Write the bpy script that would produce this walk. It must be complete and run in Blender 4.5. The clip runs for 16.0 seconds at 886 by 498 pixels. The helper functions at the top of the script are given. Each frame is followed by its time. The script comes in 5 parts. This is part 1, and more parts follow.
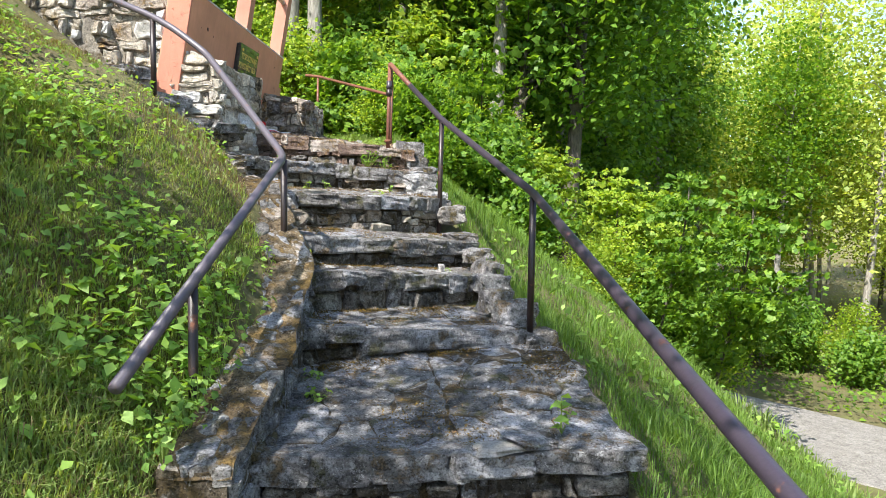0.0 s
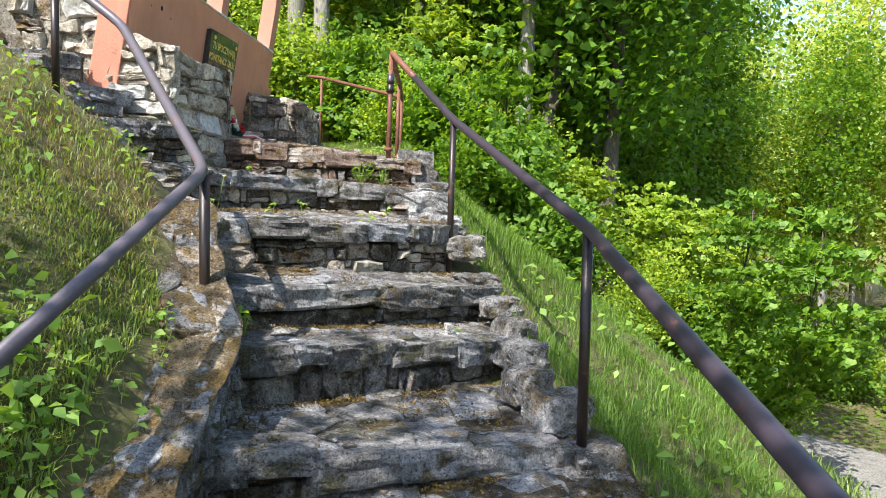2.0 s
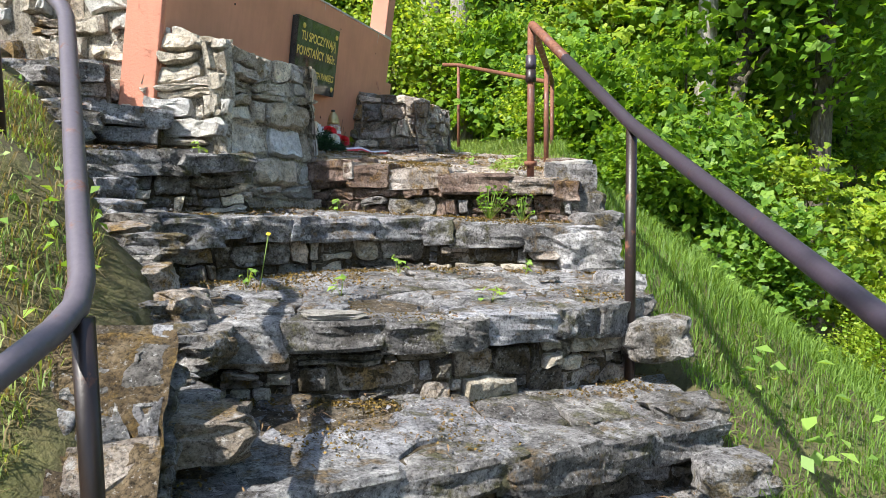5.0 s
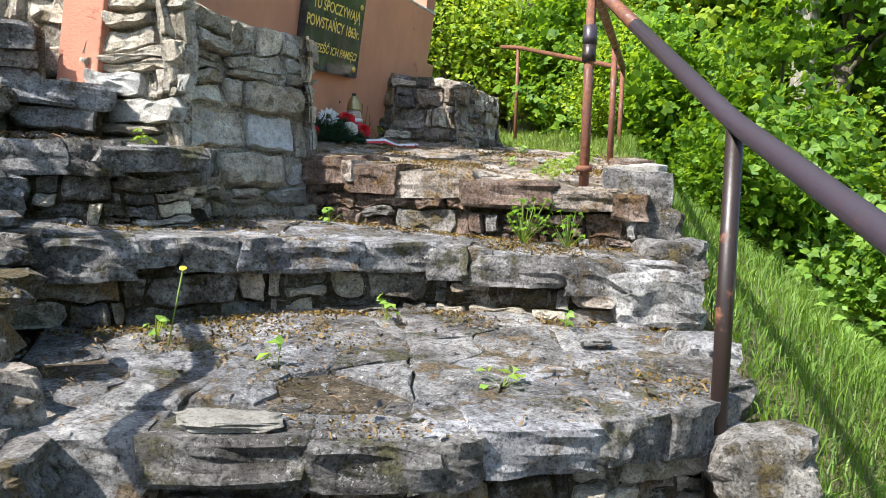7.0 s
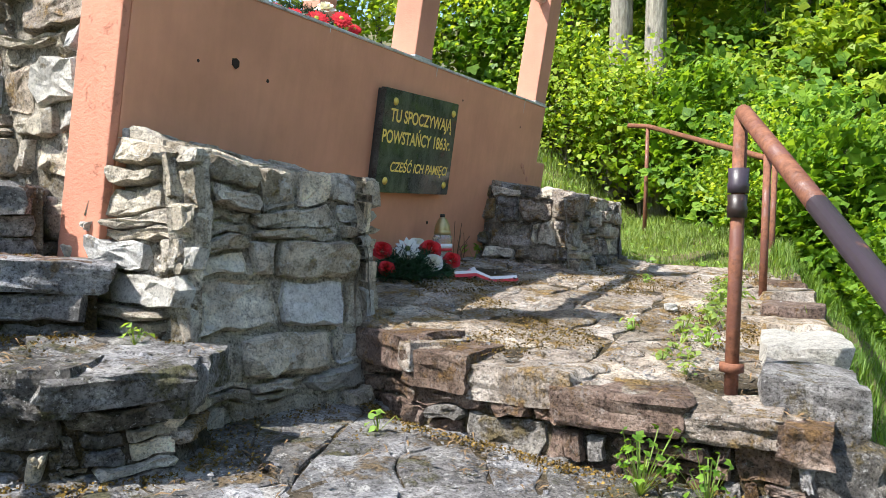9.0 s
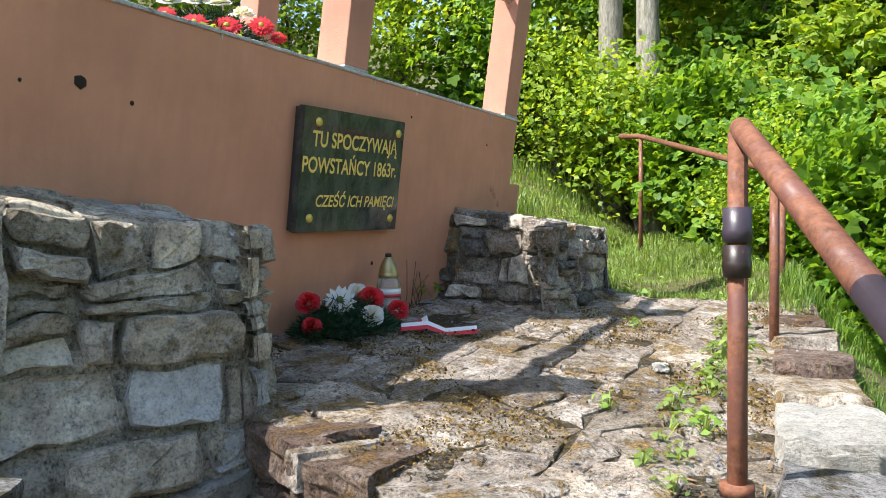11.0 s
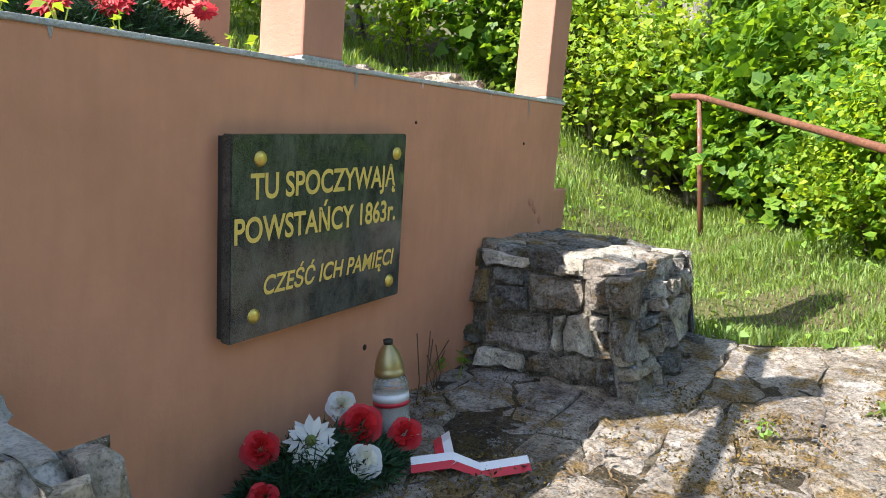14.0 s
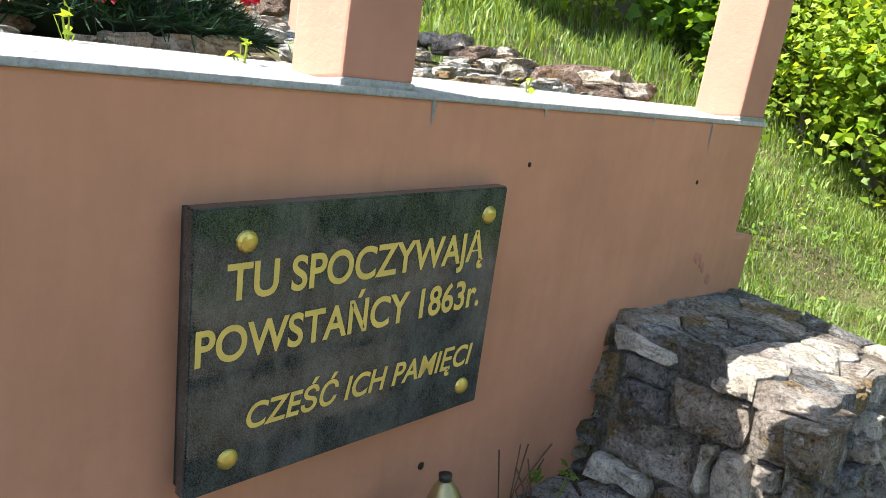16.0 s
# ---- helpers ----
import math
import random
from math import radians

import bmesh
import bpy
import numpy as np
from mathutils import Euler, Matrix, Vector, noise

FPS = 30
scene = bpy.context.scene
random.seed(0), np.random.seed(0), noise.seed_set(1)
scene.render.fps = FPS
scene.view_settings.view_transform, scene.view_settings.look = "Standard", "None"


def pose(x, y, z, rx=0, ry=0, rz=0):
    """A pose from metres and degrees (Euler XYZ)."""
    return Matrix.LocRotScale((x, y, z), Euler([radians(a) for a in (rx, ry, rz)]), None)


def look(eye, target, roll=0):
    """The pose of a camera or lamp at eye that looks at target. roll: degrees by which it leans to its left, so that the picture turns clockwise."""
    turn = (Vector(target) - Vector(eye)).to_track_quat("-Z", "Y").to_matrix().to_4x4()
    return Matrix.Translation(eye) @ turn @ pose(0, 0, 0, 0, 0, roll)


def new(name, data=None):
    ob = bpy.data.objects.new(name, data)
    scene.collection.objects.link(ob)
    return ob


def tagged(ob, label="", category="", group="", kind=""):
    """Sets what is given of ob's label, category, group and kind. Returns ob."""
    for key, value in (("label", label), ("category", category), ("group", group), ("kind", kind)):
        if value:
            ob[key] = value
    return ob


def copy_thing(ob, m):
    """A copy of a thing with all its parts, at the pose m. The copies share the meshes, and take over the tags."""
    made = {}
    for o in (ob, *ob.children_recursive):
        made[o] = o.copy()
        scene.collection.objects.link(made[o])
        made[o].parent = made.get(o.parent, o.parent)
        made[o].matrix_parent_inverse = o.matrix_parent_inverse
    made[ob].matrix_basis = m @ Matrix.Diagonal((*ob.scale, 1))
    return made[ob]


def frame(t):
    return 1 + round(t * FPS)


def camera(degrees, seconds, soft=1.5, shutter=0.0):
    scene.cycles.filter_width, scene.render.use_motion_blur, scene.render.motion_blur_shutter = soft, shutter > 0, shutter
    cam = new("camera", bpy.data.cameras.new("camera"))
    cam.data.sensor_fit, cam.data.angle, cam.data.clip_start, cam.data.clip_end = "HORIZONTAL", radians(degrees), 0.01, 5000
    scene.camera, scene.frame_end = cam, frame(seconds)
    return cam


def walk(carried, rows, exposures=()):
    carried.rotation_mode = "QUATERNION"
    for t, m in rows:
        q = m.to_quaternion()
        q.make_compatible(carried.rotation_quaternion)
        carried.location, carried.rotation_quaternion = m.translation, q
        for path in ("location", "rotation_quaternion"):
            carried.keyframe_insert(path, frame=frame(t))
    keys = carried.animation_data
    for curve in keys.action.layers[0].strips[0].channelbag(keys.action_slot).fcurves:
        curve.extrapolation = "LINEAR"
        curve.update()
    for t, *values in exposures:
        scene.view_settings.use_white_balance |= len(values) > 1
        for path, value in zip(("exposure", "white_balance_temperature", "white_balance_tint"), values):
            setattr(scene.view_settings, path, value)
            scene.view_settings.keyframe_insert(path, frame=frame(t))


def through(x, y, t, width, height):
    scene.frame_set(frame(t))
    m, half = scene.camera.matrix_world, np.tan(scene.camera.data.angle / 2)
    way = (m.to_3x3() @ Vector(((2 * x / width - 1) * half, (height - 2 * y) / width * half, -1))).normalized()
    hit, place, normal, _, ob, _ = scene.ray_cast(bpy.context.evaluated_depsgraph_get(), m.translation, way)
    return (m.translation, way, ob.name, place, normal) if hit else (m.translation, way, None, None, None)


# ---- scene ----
cam = camera(61.0, 16.0, soft=0.45)
PATH = [
    (0, (-0.005, -0.001, 1.485), (0.0, 1.995, 1.354), 1.4),
    (0.5, (0.035, 0.374, 1.525), (0.035, 2.37, 1.397), 1.9),
    (1, (0.103, 0.775, 1.535), (0.093, 2.771, 1.412), 2.1),
    (1.5, (0.09, 1.152, 1.536), (0.052, 3.149, 1.422), 1.9),
    (2, (0.065, 1.515, 1.588), (0.007, 3.512, 1.483), 1.7),
    (2.5, (0.061, 1.874, 1.602), (-0.024, 3.87, 1.506), 1.2),
    (3, (0.01, 2.219, 1.618), (-0.135, 4.212, 1.519), 0.5),
    (3.5, (-0.004, 2.518, 1.665), (-0.231, 4.502, 1.558), 0.4),
    (4, (0.031, 2.805, 1.714), (-0.289, 4.776, 1.593), -0.0),
    (4.5, (-0.035, 3.079, 1.757), (-0.431, 5.034, 1.616), 0.1),
    (4.7, (-0.038, 3.148, 1.842), (-0.472, 5.095, 1.696), -0.3),
    (6.8, (-0.016, 4.036, 1.975), (-0.636, 5.928, 1.783), 0.8),
    (7, (-0.087, 4.186, 1.979), (-0.729, 6.071, 1.794), 1.2),
    (7.5, (-0.145, 4.413, 2.144), (-0.858, 6.269, 1.928), 0.9),
    (8, (-0.103, 4.628, 2.189), (-1.029, 6.393, 2.019), 1.1),
    (8.5, (-0.15, 4.821, 2.226), (-1.137, 6.556, 2.106), 1.3),
    (9, (-0.236, 4.998, 2.417), (-1.201, 6.749, 2.359), 1.1),
    (9.5, (-0.251, 5.168, 2.489), (-1.219, 6.917, 2.473), -0.0),
    (9.7, (-0.248, 5.241, 2.501), (-1.215, 6.992, 2.482), 0.2),
    (11.8, (-0.526, 5.948, 2.636), (-1.501, 7.693, 2.576), -1.6),
    (12, (-0.63, 6.019, 2.714), (-1.593, 7.769, 2.623), -1.8),
    (12.5, (-0.707, 6.132, 2.872), (-1.677, 7.879, 2.786), -2.3),
    (13, (-0.759, 6.34, 2.904), (-1.725, 8.088, 2.793), -2.1),
    (13.5, (-0.769, 6.497, 2.939), (-1.753, 8.233, 2.804), -2.6),
    (14, (-0.89, 6.654, 2.92), (-1.905, 8.368, 2.74), -2.6),
    (14.5, (-1.031, 6.826, 3.059), (-2.1, 8.5, 2.821), -2.1),
    (15, (-0.983, 6.99, 3.136), (-2.14, 8.596, 2.853), -1.1),
    (15.5, (-0.981, 7.155, 3.16), (-2.246, 8.669, 2.837), 0.5),
    (16, (-1.131, 7.329, 3.169), (-2.503, 8.749, 2.85), 2.7),
]
walk(cam, [(t, look(eye, target, roll)) for t, eye, target, roll in PATH], [(0, 1.33), (4.5, 1.25), (7, 1.35), (9.5, 1.32), (12.5, 1.36), (14, 1.5), (16, 1.68)])


# ---- light ----
TO_SUN = Vector((-0.46, -0.63, 1.0)).normalized()
world = bpy.data.worlds.new("world")
scene.world = world
world.use_nodes = True
wn = world.node_tree
sky = wn.nodes.new("ShaderNodeTexSky")
sky.sky_type, sky.sun_disc = "NISHITA", False
sky.sun_elevation = math.asin(TO_SUN.z)
sky.sun_rotation = math.atan2(TO_SUN.x, TO_SUN.y)
wn.nodes["Background"].inputs[1].default_value = 0.15
wn.links.new(sky.outputs[0], wn.nodes["Background"].inputs[0])
sun = new("sun", bpy.data.lights.new("sun", "SUN"))
sun.data.energy, sun.data.angle, sun.data.color = 4.2, radians(0.5), (1.0, 0.96, 0.90)
sun.matrix_world = look(TO_SUN * 40, (0, 0, 0))


# ---- materials ----
def material(name):
    m = bpy.data.materials.new(name)
    m.use_nodes = True
    return m, m.node_tree, m.node_tree.nodes["Principled BSDF"]


def add(nt, kind, **values):
    n = nt.nodes.new(kind)
    for k, v in values.items():
        n.inputs[k.replace("_", " ")].default_value = v
    return n


def ramp(nt, fac, stops):
    n = nt.nodes.new("ShaderNodeValToRGB")
    el = n.color_ramp.elements
    while len(el) < len(stops):
        el.new(0.5)
    for e, (p, c) in zip(el, stops):
        e.position, e.color = p, (*c, 1)
    nt.links.new(fac, n.inputs[0])
    return n.outputs[0]


def mix(nt, fac, a, b, mode="MIX"):
    n = nt.nodes.new("ShaderNodeMix")
    n.data_type, n.blend_type = "RGBA", mode
    for sock, val in ((n.inputs[0], fac), (n.inputs[6], a), (n.inputs[7], b)):
        if isinstance(val, (int, float)):
            sock.default_value = val
        elif isinstance(val, tuple):
            sock.default_value = (*val, 1)
        else:
            nt.links.new(val, sock)
    return n.outputs[2]


def coords(nt, scale=(1, 1, 1)):
    """World-sized coordinates, the same on every piece."""
    g = nt.nodes.new("ShaderNodeNewGeometry")
    m = nt.nodes.new("ShaderNodeMapping")
    m.inputs["Scale"].default_value = scale
    nt.links.new(g.outputs["Position"], m.inputs[0])
    return m.outputs[0]


def tex_noise(nt, vec, scale, detail=6, rough=0.6):
    n = add(nt, "ShaderNodeTexNoise", Scale=scale, Detail=detail, Roughness=rough)
    nt.links.new(vec, n.inputs["Vector"])
    return n.outputs[0]


def bump(nt, bsdf, height, strength, distance):
    b = add(nt, "ShaderNodeBump", Strength=strength, Distance=distance)
    nt.links.new(height, b.inputs["Height"])
    nt.links.new(b.outputs[0], bsdf.inputs["Normal"])


def maths(nt, op, a, b):
    n = nt.nodes.new("ShaderNodeMath")
    n.operation = op
    for s, v in ((n.inputs[0], a), (n.inputs[1], b)):
        if isinstance(v, (int, float)):
            s.default_value = v
        else:
            nt.links.new(v, s)
    return n.outputs[0]


def stone_material(name, dark, mid, light, moss=0.5, moss_colour=(0.10, 0.075, 0.03), lichen=0.5, contrast=0.75):
    m, nt, b = material(name)
    v = coords(nt)
    info = nt.nodes.new("ShaderNodeObjectInfo")
    big = tex_noise(nt, v, 5.0, 10, 0.72)
    fine = tex_noise(nt, v, 30, 9, 0.75)
    grit = tex_noise(nt, v, 120, 5, 0.7)
    base = ramp(nt, big, [(0.34, dark), (0.5, mid), (0.64, light)])
    base = mix(nt, contrast, base, ramp(nt, fine, [(0.36, (0.16, 0.15, 0.14)), (0.50, (0.92, 0.92, 0.92)), (0.64, (1.35, 1.34, 1.32))]), "MULTIPLY")
    pits = ramp(nt, grit, [(0.36, (0.12, 0.11, 0.10)), (0.47, (1, 1, 1)), (0.68, (1.3, 1.3, 1.3))])
    base = mix(nt, contrast * 0.75, base, pits, "MULTIPLY")
    cell = add(nt, "ShaderNodeTexVoronoi", Scale=9.0, Randomness=1.0)
    cell.feature = "DISTANCE_TO_EDGE"
    warp_ = add(nt, "ShaderNodeTexNoise", Scale=7.0, Detail=6.0)
    nt.links.new(v, warp_.inputs["Vector"])
    nt.links.new(mix(nt, 0.4, v, warp_.outputs["Color"], "ADD"), cell.inputs["Vector"])
    crack = ramp(nt, cell.outputs["Distance"], [(0.0, (0.0, 0.0, 0.0)), (0.03, (1, 1, 1))])
    gone = ramp(nt, tex_noise(nt, v, 4.0, 3, 0.5), [(0.48, (1, 1, 1)), (0.56, (0, 0, 0))])
    crack = mix(nt, gone, crack, (1.0, 1.0, 1.0))
    base = mix(nt, 0.35 * contrast, base, crack, "MULTIPLY")
    tone = ramp(nt, info.outputs["Random"], [(0.0, (0.66, 0.63, 0.58)), (0.35, (0.92, 0.90, 0.86)), (0.7, (1.0, 1.0, 1.02)), (1.0, (1.25, 1.20, 1.10))])
    base = mix(nt, 1.0, base, tone, "MULTIPLY")
    pale = ramp(nt, tex_noise(nt, v, 16, 10, 0.8), [(0.57, (0, 0, 0)), (0.61, (1, 1, 1))])
    base = mix(nt, maths(nt, "MULTIPLY", pale, lichen), base, (0.66, 0.65, 0.62))
    fleck = ramp(nt, tex_noise(nt, v, 75, 4, 0.7), [(0.62, (0, 0, 0)), (0.66, (1, 1, 1))])
    base = mix(nt, maths(nt, "MULTIPLY", fleck, lichen * 1.1), base, (0.70, 0.69, 0.66))
    mo = ramp(nt, tex_noise(nt, v, 6.5, 10, 0.75), [(0.62 - 0.2 * moss, (0, 0, 0)), (0.68 - 0.17 * moss, (1, 1, 1))])
    base = mix(nt, maths(nt, "MULTIPLY", mo, 0.85), base, mix(nt, ramp(nt, grit, [(0.35, (0, 0, 0)), (0.65, (1, 1, 1))]), tuple(c * 0.5 for c in moss_colour), tuple(c * 2.4 for c in moss_colour)))
    nt.links.new(base, b.inputs["Base Color"])
    b.inputs["Roughness"].default_value = 0.92
    b.inputs["Specular IOR Level"].default_value = 0.25
    h = maths(nt, "ADD", maths(nt, "MULTIPLY", fine, 0.7), maths(nt, "MULTIPLY", grit, 0.25))
    h = maths(nt, "ADD", h, maths(nt, "MULTIPLY", mo, 0.3))
    h = maths(nt, "ADD", h, maths(nt, "MULTIPLY", crack, 0.06))
    bump(nt, b, h, 1.0, 0.03)
    return m


STEP_STONE = stone_material("grey_step_stone", (0.10, 0.095, 0.09), (0.26, 0.25, 0.245), (0.42, 0.41, 0.40), 0.5)
# skylight painted into the paler, bluish treads, shade into the darker mossy risers
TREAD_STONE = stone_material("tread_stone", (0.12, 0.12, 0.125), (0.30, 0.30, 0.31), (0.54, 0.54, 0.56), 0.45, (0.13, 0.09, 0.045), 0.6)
RISER_STONE = stone_material("shaded_riser_stone", (0.065, 0.056, 0.046), (0.20, 0.18, 0.155), (0.43, 0.40, 0.355), 0.56, (0.045, 0.034, 0.016), 0.45)
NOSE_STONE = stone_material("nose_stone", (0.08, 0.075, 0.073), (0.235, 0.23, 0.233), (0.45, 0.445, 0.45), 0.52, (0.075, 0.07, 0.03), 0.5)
SLAB_STONE = stone_material("warm_slab_stone", (0.22, 0.18, 0.15), (0.43, 0.37, 0.315), (0.62, 0.56, 0.50), 0.55, (0.20, 0.125, 0.04), 0.5, 0.7)
RED_STONE = stone_material("reddish_step_stone", (0.10, 0.07, 0.055), (0.22, 0.155, 0.125), (0.36, 0.28, 0.235), 0.5, (0.14, 0.08, 0.03), 0.2)
PIER_STONE = stone_material("pale_limestone", (0.34, 0.29, 0.225), (0.60, 0.54, 0.45), (0.82, 0.77, 0.67), 0.16, (0.16, 0.12, 0.05), 0.7, 0.55)
WHITE_STONE = stone_material("white_limestone", (0.55, 0.54, 0.52), (0.68, 0.67, 0.64), (0.78, 0.77, 0.75), 0.0, (0.2, 0.16, 0.1), 0.3, 0.4)
MORTAR = stone_material("mossy_mortar", (0.06, 0.048, 0.034), (0.13, 0.105, 0.075), (0.28, 0.245, 0.19), 0.62, (0.065, 0.046, 0.018), 0.4)
PIER_MORTAR = stone_material("pale_mortar", (0.20, 0.18, 0.15), (0.40, 0.37, 0.32), (0.62, 0.58, 0.51), 0.3, (0.12, 0.09, 0.04), 0.5)

EARTH = stone_material("mossy_earth", (0.09, 0.065, 0.04), (0.19, 0.14, 0.08), (0.34, 0.27, 0.18), 0.6, (0.15, 0.095, 0.03), 0.35, 0.85)


def plaster_material(name, colour, worn):
    m, nt, b = material(name)
    v = coords(nt)
    big = tex_noise(nt, v, 2.2, 7, 0.6)
    fine = tex_noise(nt, v, 70, 5, 0.65)
    streak = tex_noise(nt, coords(nt, (9, 9, 0.7)), 3, 5, 0.6)
    base = ramp(nt, big, [(0.3, tuple(c * 0.82 for c in colour)), (0.7, tuple(min(1, c * 1.12) for c in colour))])
    base = mix(nt, 0.10, base, ramp(nt, streak, [(0.35, (0.55, 0.5, 0.45)), (0.6, (1, 1, 1))]), "MULTIPLY")
    wear = ramp(nt, tex_noise(nt, v, 14, 8, 0.75), [(0.70 - worn * 0.2, (0, 0, 0)), (0.74 - worn * 0.16, (1, 1, 1))])
    base = mix(nt, maths(nt, "MULTIPLY", wear, 0.5), base, tuple(c * 0.6 for c in colour))
    nt.links.new(base, b.inputs["Base Color"])
    b.inputs["Roughness"].default_value = 0.85
    b.inputs["Specular IOR Level"].default_value = 0.2
    bump(nt, b, maths(nt, "ADD", maths(nt, "MULTIPLY", fine, 0.5), maths(nt, "MULTIPLY", wear, -0.6 * worn)), 0.35 + 0.6 * worn, 0.006 + 0.012 * worn)
    return m


PLASTER = plaster_material("terracotta_plaster", (0.62, 0.295, 0.185), 0.0)
PLASTER_WORN = plaster_material("worn_terracotta_plaster", (0.54, 0.235, 0.16), 0.55)
PILLAR_PAINT = plaster_material("pink_terracotta_paint", (0.56, 0.27, 0.19), 0.15)
CONCRETE = stone_material("white_concrete", (0.62, 0.62, 0.61), (0.73, 0.73, 0.72), (0.80, 0.80, 0.79), 0.0, (0.2, 0.17, 0.12), 0.3, 0.2)


def pipe_material(name, paint, rust_share):
    m, nt, b = material(name)
    v = coords(nt)
    r = tex_noise(nt, v, 9, 8, 0.7)
    r2 = tex_noise(nt, v, 90, 4, 0.6)
    mask = ramp(nt, r, [(0.62 - rust_share * 0.4, (0, 0, 0)), (0.72 - rust_share * 0.4, (1, 1, 1))])
    base = mix(nt, r2, tuple(c * 0.75 for c in paint), tuple(c * 1.25 for c in paint))
    rust = ramp(nt, tex_noise(nt, v, 45, 5, 0.7), [(0.3, (0.09, 0.03, 0.015)), (0.7, (0.26, 0.105, 0.055))])
    nt.links.new(mix(nt, mask, base, rust), b.inputs["Base Color"])
    nt.links.new(ramp(nt, mask, [(0, (0.42, 0.42, 0.42)), (1, (0.80, 0.80, 0.80))]), b.inputs["Roughness"])
    bump(nt, b, maths(nt, "ADD", r2, maths(nt, "MULTIPLY", mask, 0.6)), 0.25, 0.002)
    return m


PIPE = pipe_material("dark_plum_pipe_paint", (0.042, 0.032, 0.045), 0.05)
# same plum paint made paler: sunlight on the bank rail put into its colour
PIPE_SUN = pipe_material("sunlit_plum_pipe_paint", (0.10, 0.085, 0.10), 0.05)
# brown post paint, darkened further to hold the shade on the posts
POST = pipe_material("shaded_brown_post_paint", (0.022, 0.013, 0.011), 0.12)
PIPE_RUST = pipe_material("rusty_brown_pipe", (0.15, 0.062, 0.045), 0.5)


def simple(name, colour, rough=0.6, metal=0.0, vary=0.25, scale=40.0):
    m, nt, b = material(name)
    n = tex_noise(nt, coords(nt), scale, 5, 0.6)
    nt.links.new(mix(nt, n, tuple(c * (1 - vary) for c in colour), tuple(min(1, c * (1 + vary)) for c in colour)), b.inputs["Base Color"])
    b.inputs["Roughness"].default_value, b.inputs["Metallic"].default_value = rough, metal
    bump(nt, b, n, 0.15, 0.002)
    return m


def leaf_material(name, a, c, through=0.45, gloss=0.35):
    """Two-sided leaf: diffuse, a share of light let through, a thin gloss."""
    m = bpy.data.materials.new(name)
    m.use_nodes = True
    nt = m.node_tree
    out = nt.nodes["Material Output"]
    b = nt.nodes["Principled BSDF"]
    geo = nt.nodes.new("ShaderNodeNewGeometry")
    col = ramp(nt, geo.outputs["Random Per Island"], [(0.0, a), (0.55, tuple((p + q) / 2 for p, q in zip(a, c))), (1.0, c)])
    col = mix(nt, 0.5, col, ramp(nt, tex_noise(nt, coords(nt), 0.6, 3), [(0.3, (0.6, 0.65, 0.6)), (0.7, (1.25, 1.2, 1.1))]), "MULTIPLY")
    nt.links.new(col, b.inputs["Base Color"])
    b.inputs["Roughness"].default_value = 0.5
    b.inputs["Specular IOR Level"].default_value = gloss
    t = nt.nodes.new("ShaderNodeBsdfTranslucent")
    nt.links.new(mix(nt, 1.0, col, (1.5, 1.35, 0.5), "MULTIPLY"), t.inputs[0])
    mx = nt.nodes.new("ShaderNodeMixShader")
    mx.inputs[0].default_value = through
    nt.links.new(b.outputs[0], mx.inputs[1])
    nt.links.new(t.outputs[0], mx.inputs[2])
    nt.links.new(mx.outputs[0], out.inputs[0])
    return m


LEAF_MAPLE = leaf_material("maple_leaf", (0.07, 0.18, 0.022), (0.26, 0.42, 0.055), 0.5)
LEAF_YOUNG = leaf_material("young_leaf", (0.16, 0.30, 0.03), (0.43, 0.53, 0.075), 0.5)
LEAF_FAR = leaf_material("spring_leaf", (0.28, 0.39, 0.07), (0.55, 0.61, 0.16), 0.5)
LEAF_DEEP = leaf_material("deep_leaf", (0.07, 0.18, 0.02), (0.24, 0.42, 0.05), 0.5)
LEAF_WEED = leaf_material("weed_leaf", (0.14, 0.28, 0.05), (0.34, 0.52, 0.11), 0.45)
GRASS = leaf_material("grass_blade", (0.13, 0.22, 0.055), (0.32, 0.42, 0.13), 0.45, 0.3)
GRASS_SLOPE = leaf_material("slope_grass_blade", (0.09, 0.18, 0.03), (0.22, 0.35, 0.07), 0.45, 0.3)
MOSS = leaf_material("golden_moss", (0.055, 0.042, 0.014), (0.27, 0.175, 0.05), 0.1, 0.1)
GRASS_BANK = leaf_material("bank_grass_blade", (0.14, 0.23, 0.06), (0.36, 0.45, 0.15), 0.4, 0.25)
GRASS_DRY = leaf_material("dry_grass_blade", (0.16, 0.12, 0.06), (0.32, 0.26, 0.15), 0.3, 0.2)
NEEDLE = leaf_material("fir_needle", (0.008, 0.035, 0.014), (0.02, 0.075, 0.03), 0.15, 0.4)


def bark_material(name, a, c):
    m, nt, b = material(name)
    n = tex_noise(nt, coords(nt, (6, 6, 1.2)), 5, 8, 0.7)
    n2 = tex_noise(nt, coords(nt), 2.0, 4)
    nt.links.new(mix(nt, 0.4, ramp(nt, n, [(0.35, a), (0.65, c)]), ramp(nt, n2, [(0.35, (0.6, 0.65, 0.55)), (0.65, (1, 1, 1))]), "MULTIPLY"), b.inputs["Base Color"])
    b.inputs["Roughness"].default_value = 0.9
    bump(nt, b, n, 0.8, 0.03)
    return m


BARK = bark_material("grey_brown_bark", (0.05, 0.04, 0.03), (0.19, 0.16, 0.12))
BARK_PALE = bark_material("pale_bark", (0.16, 0.14, 0.115), (0.42, 0.39, 0.34))


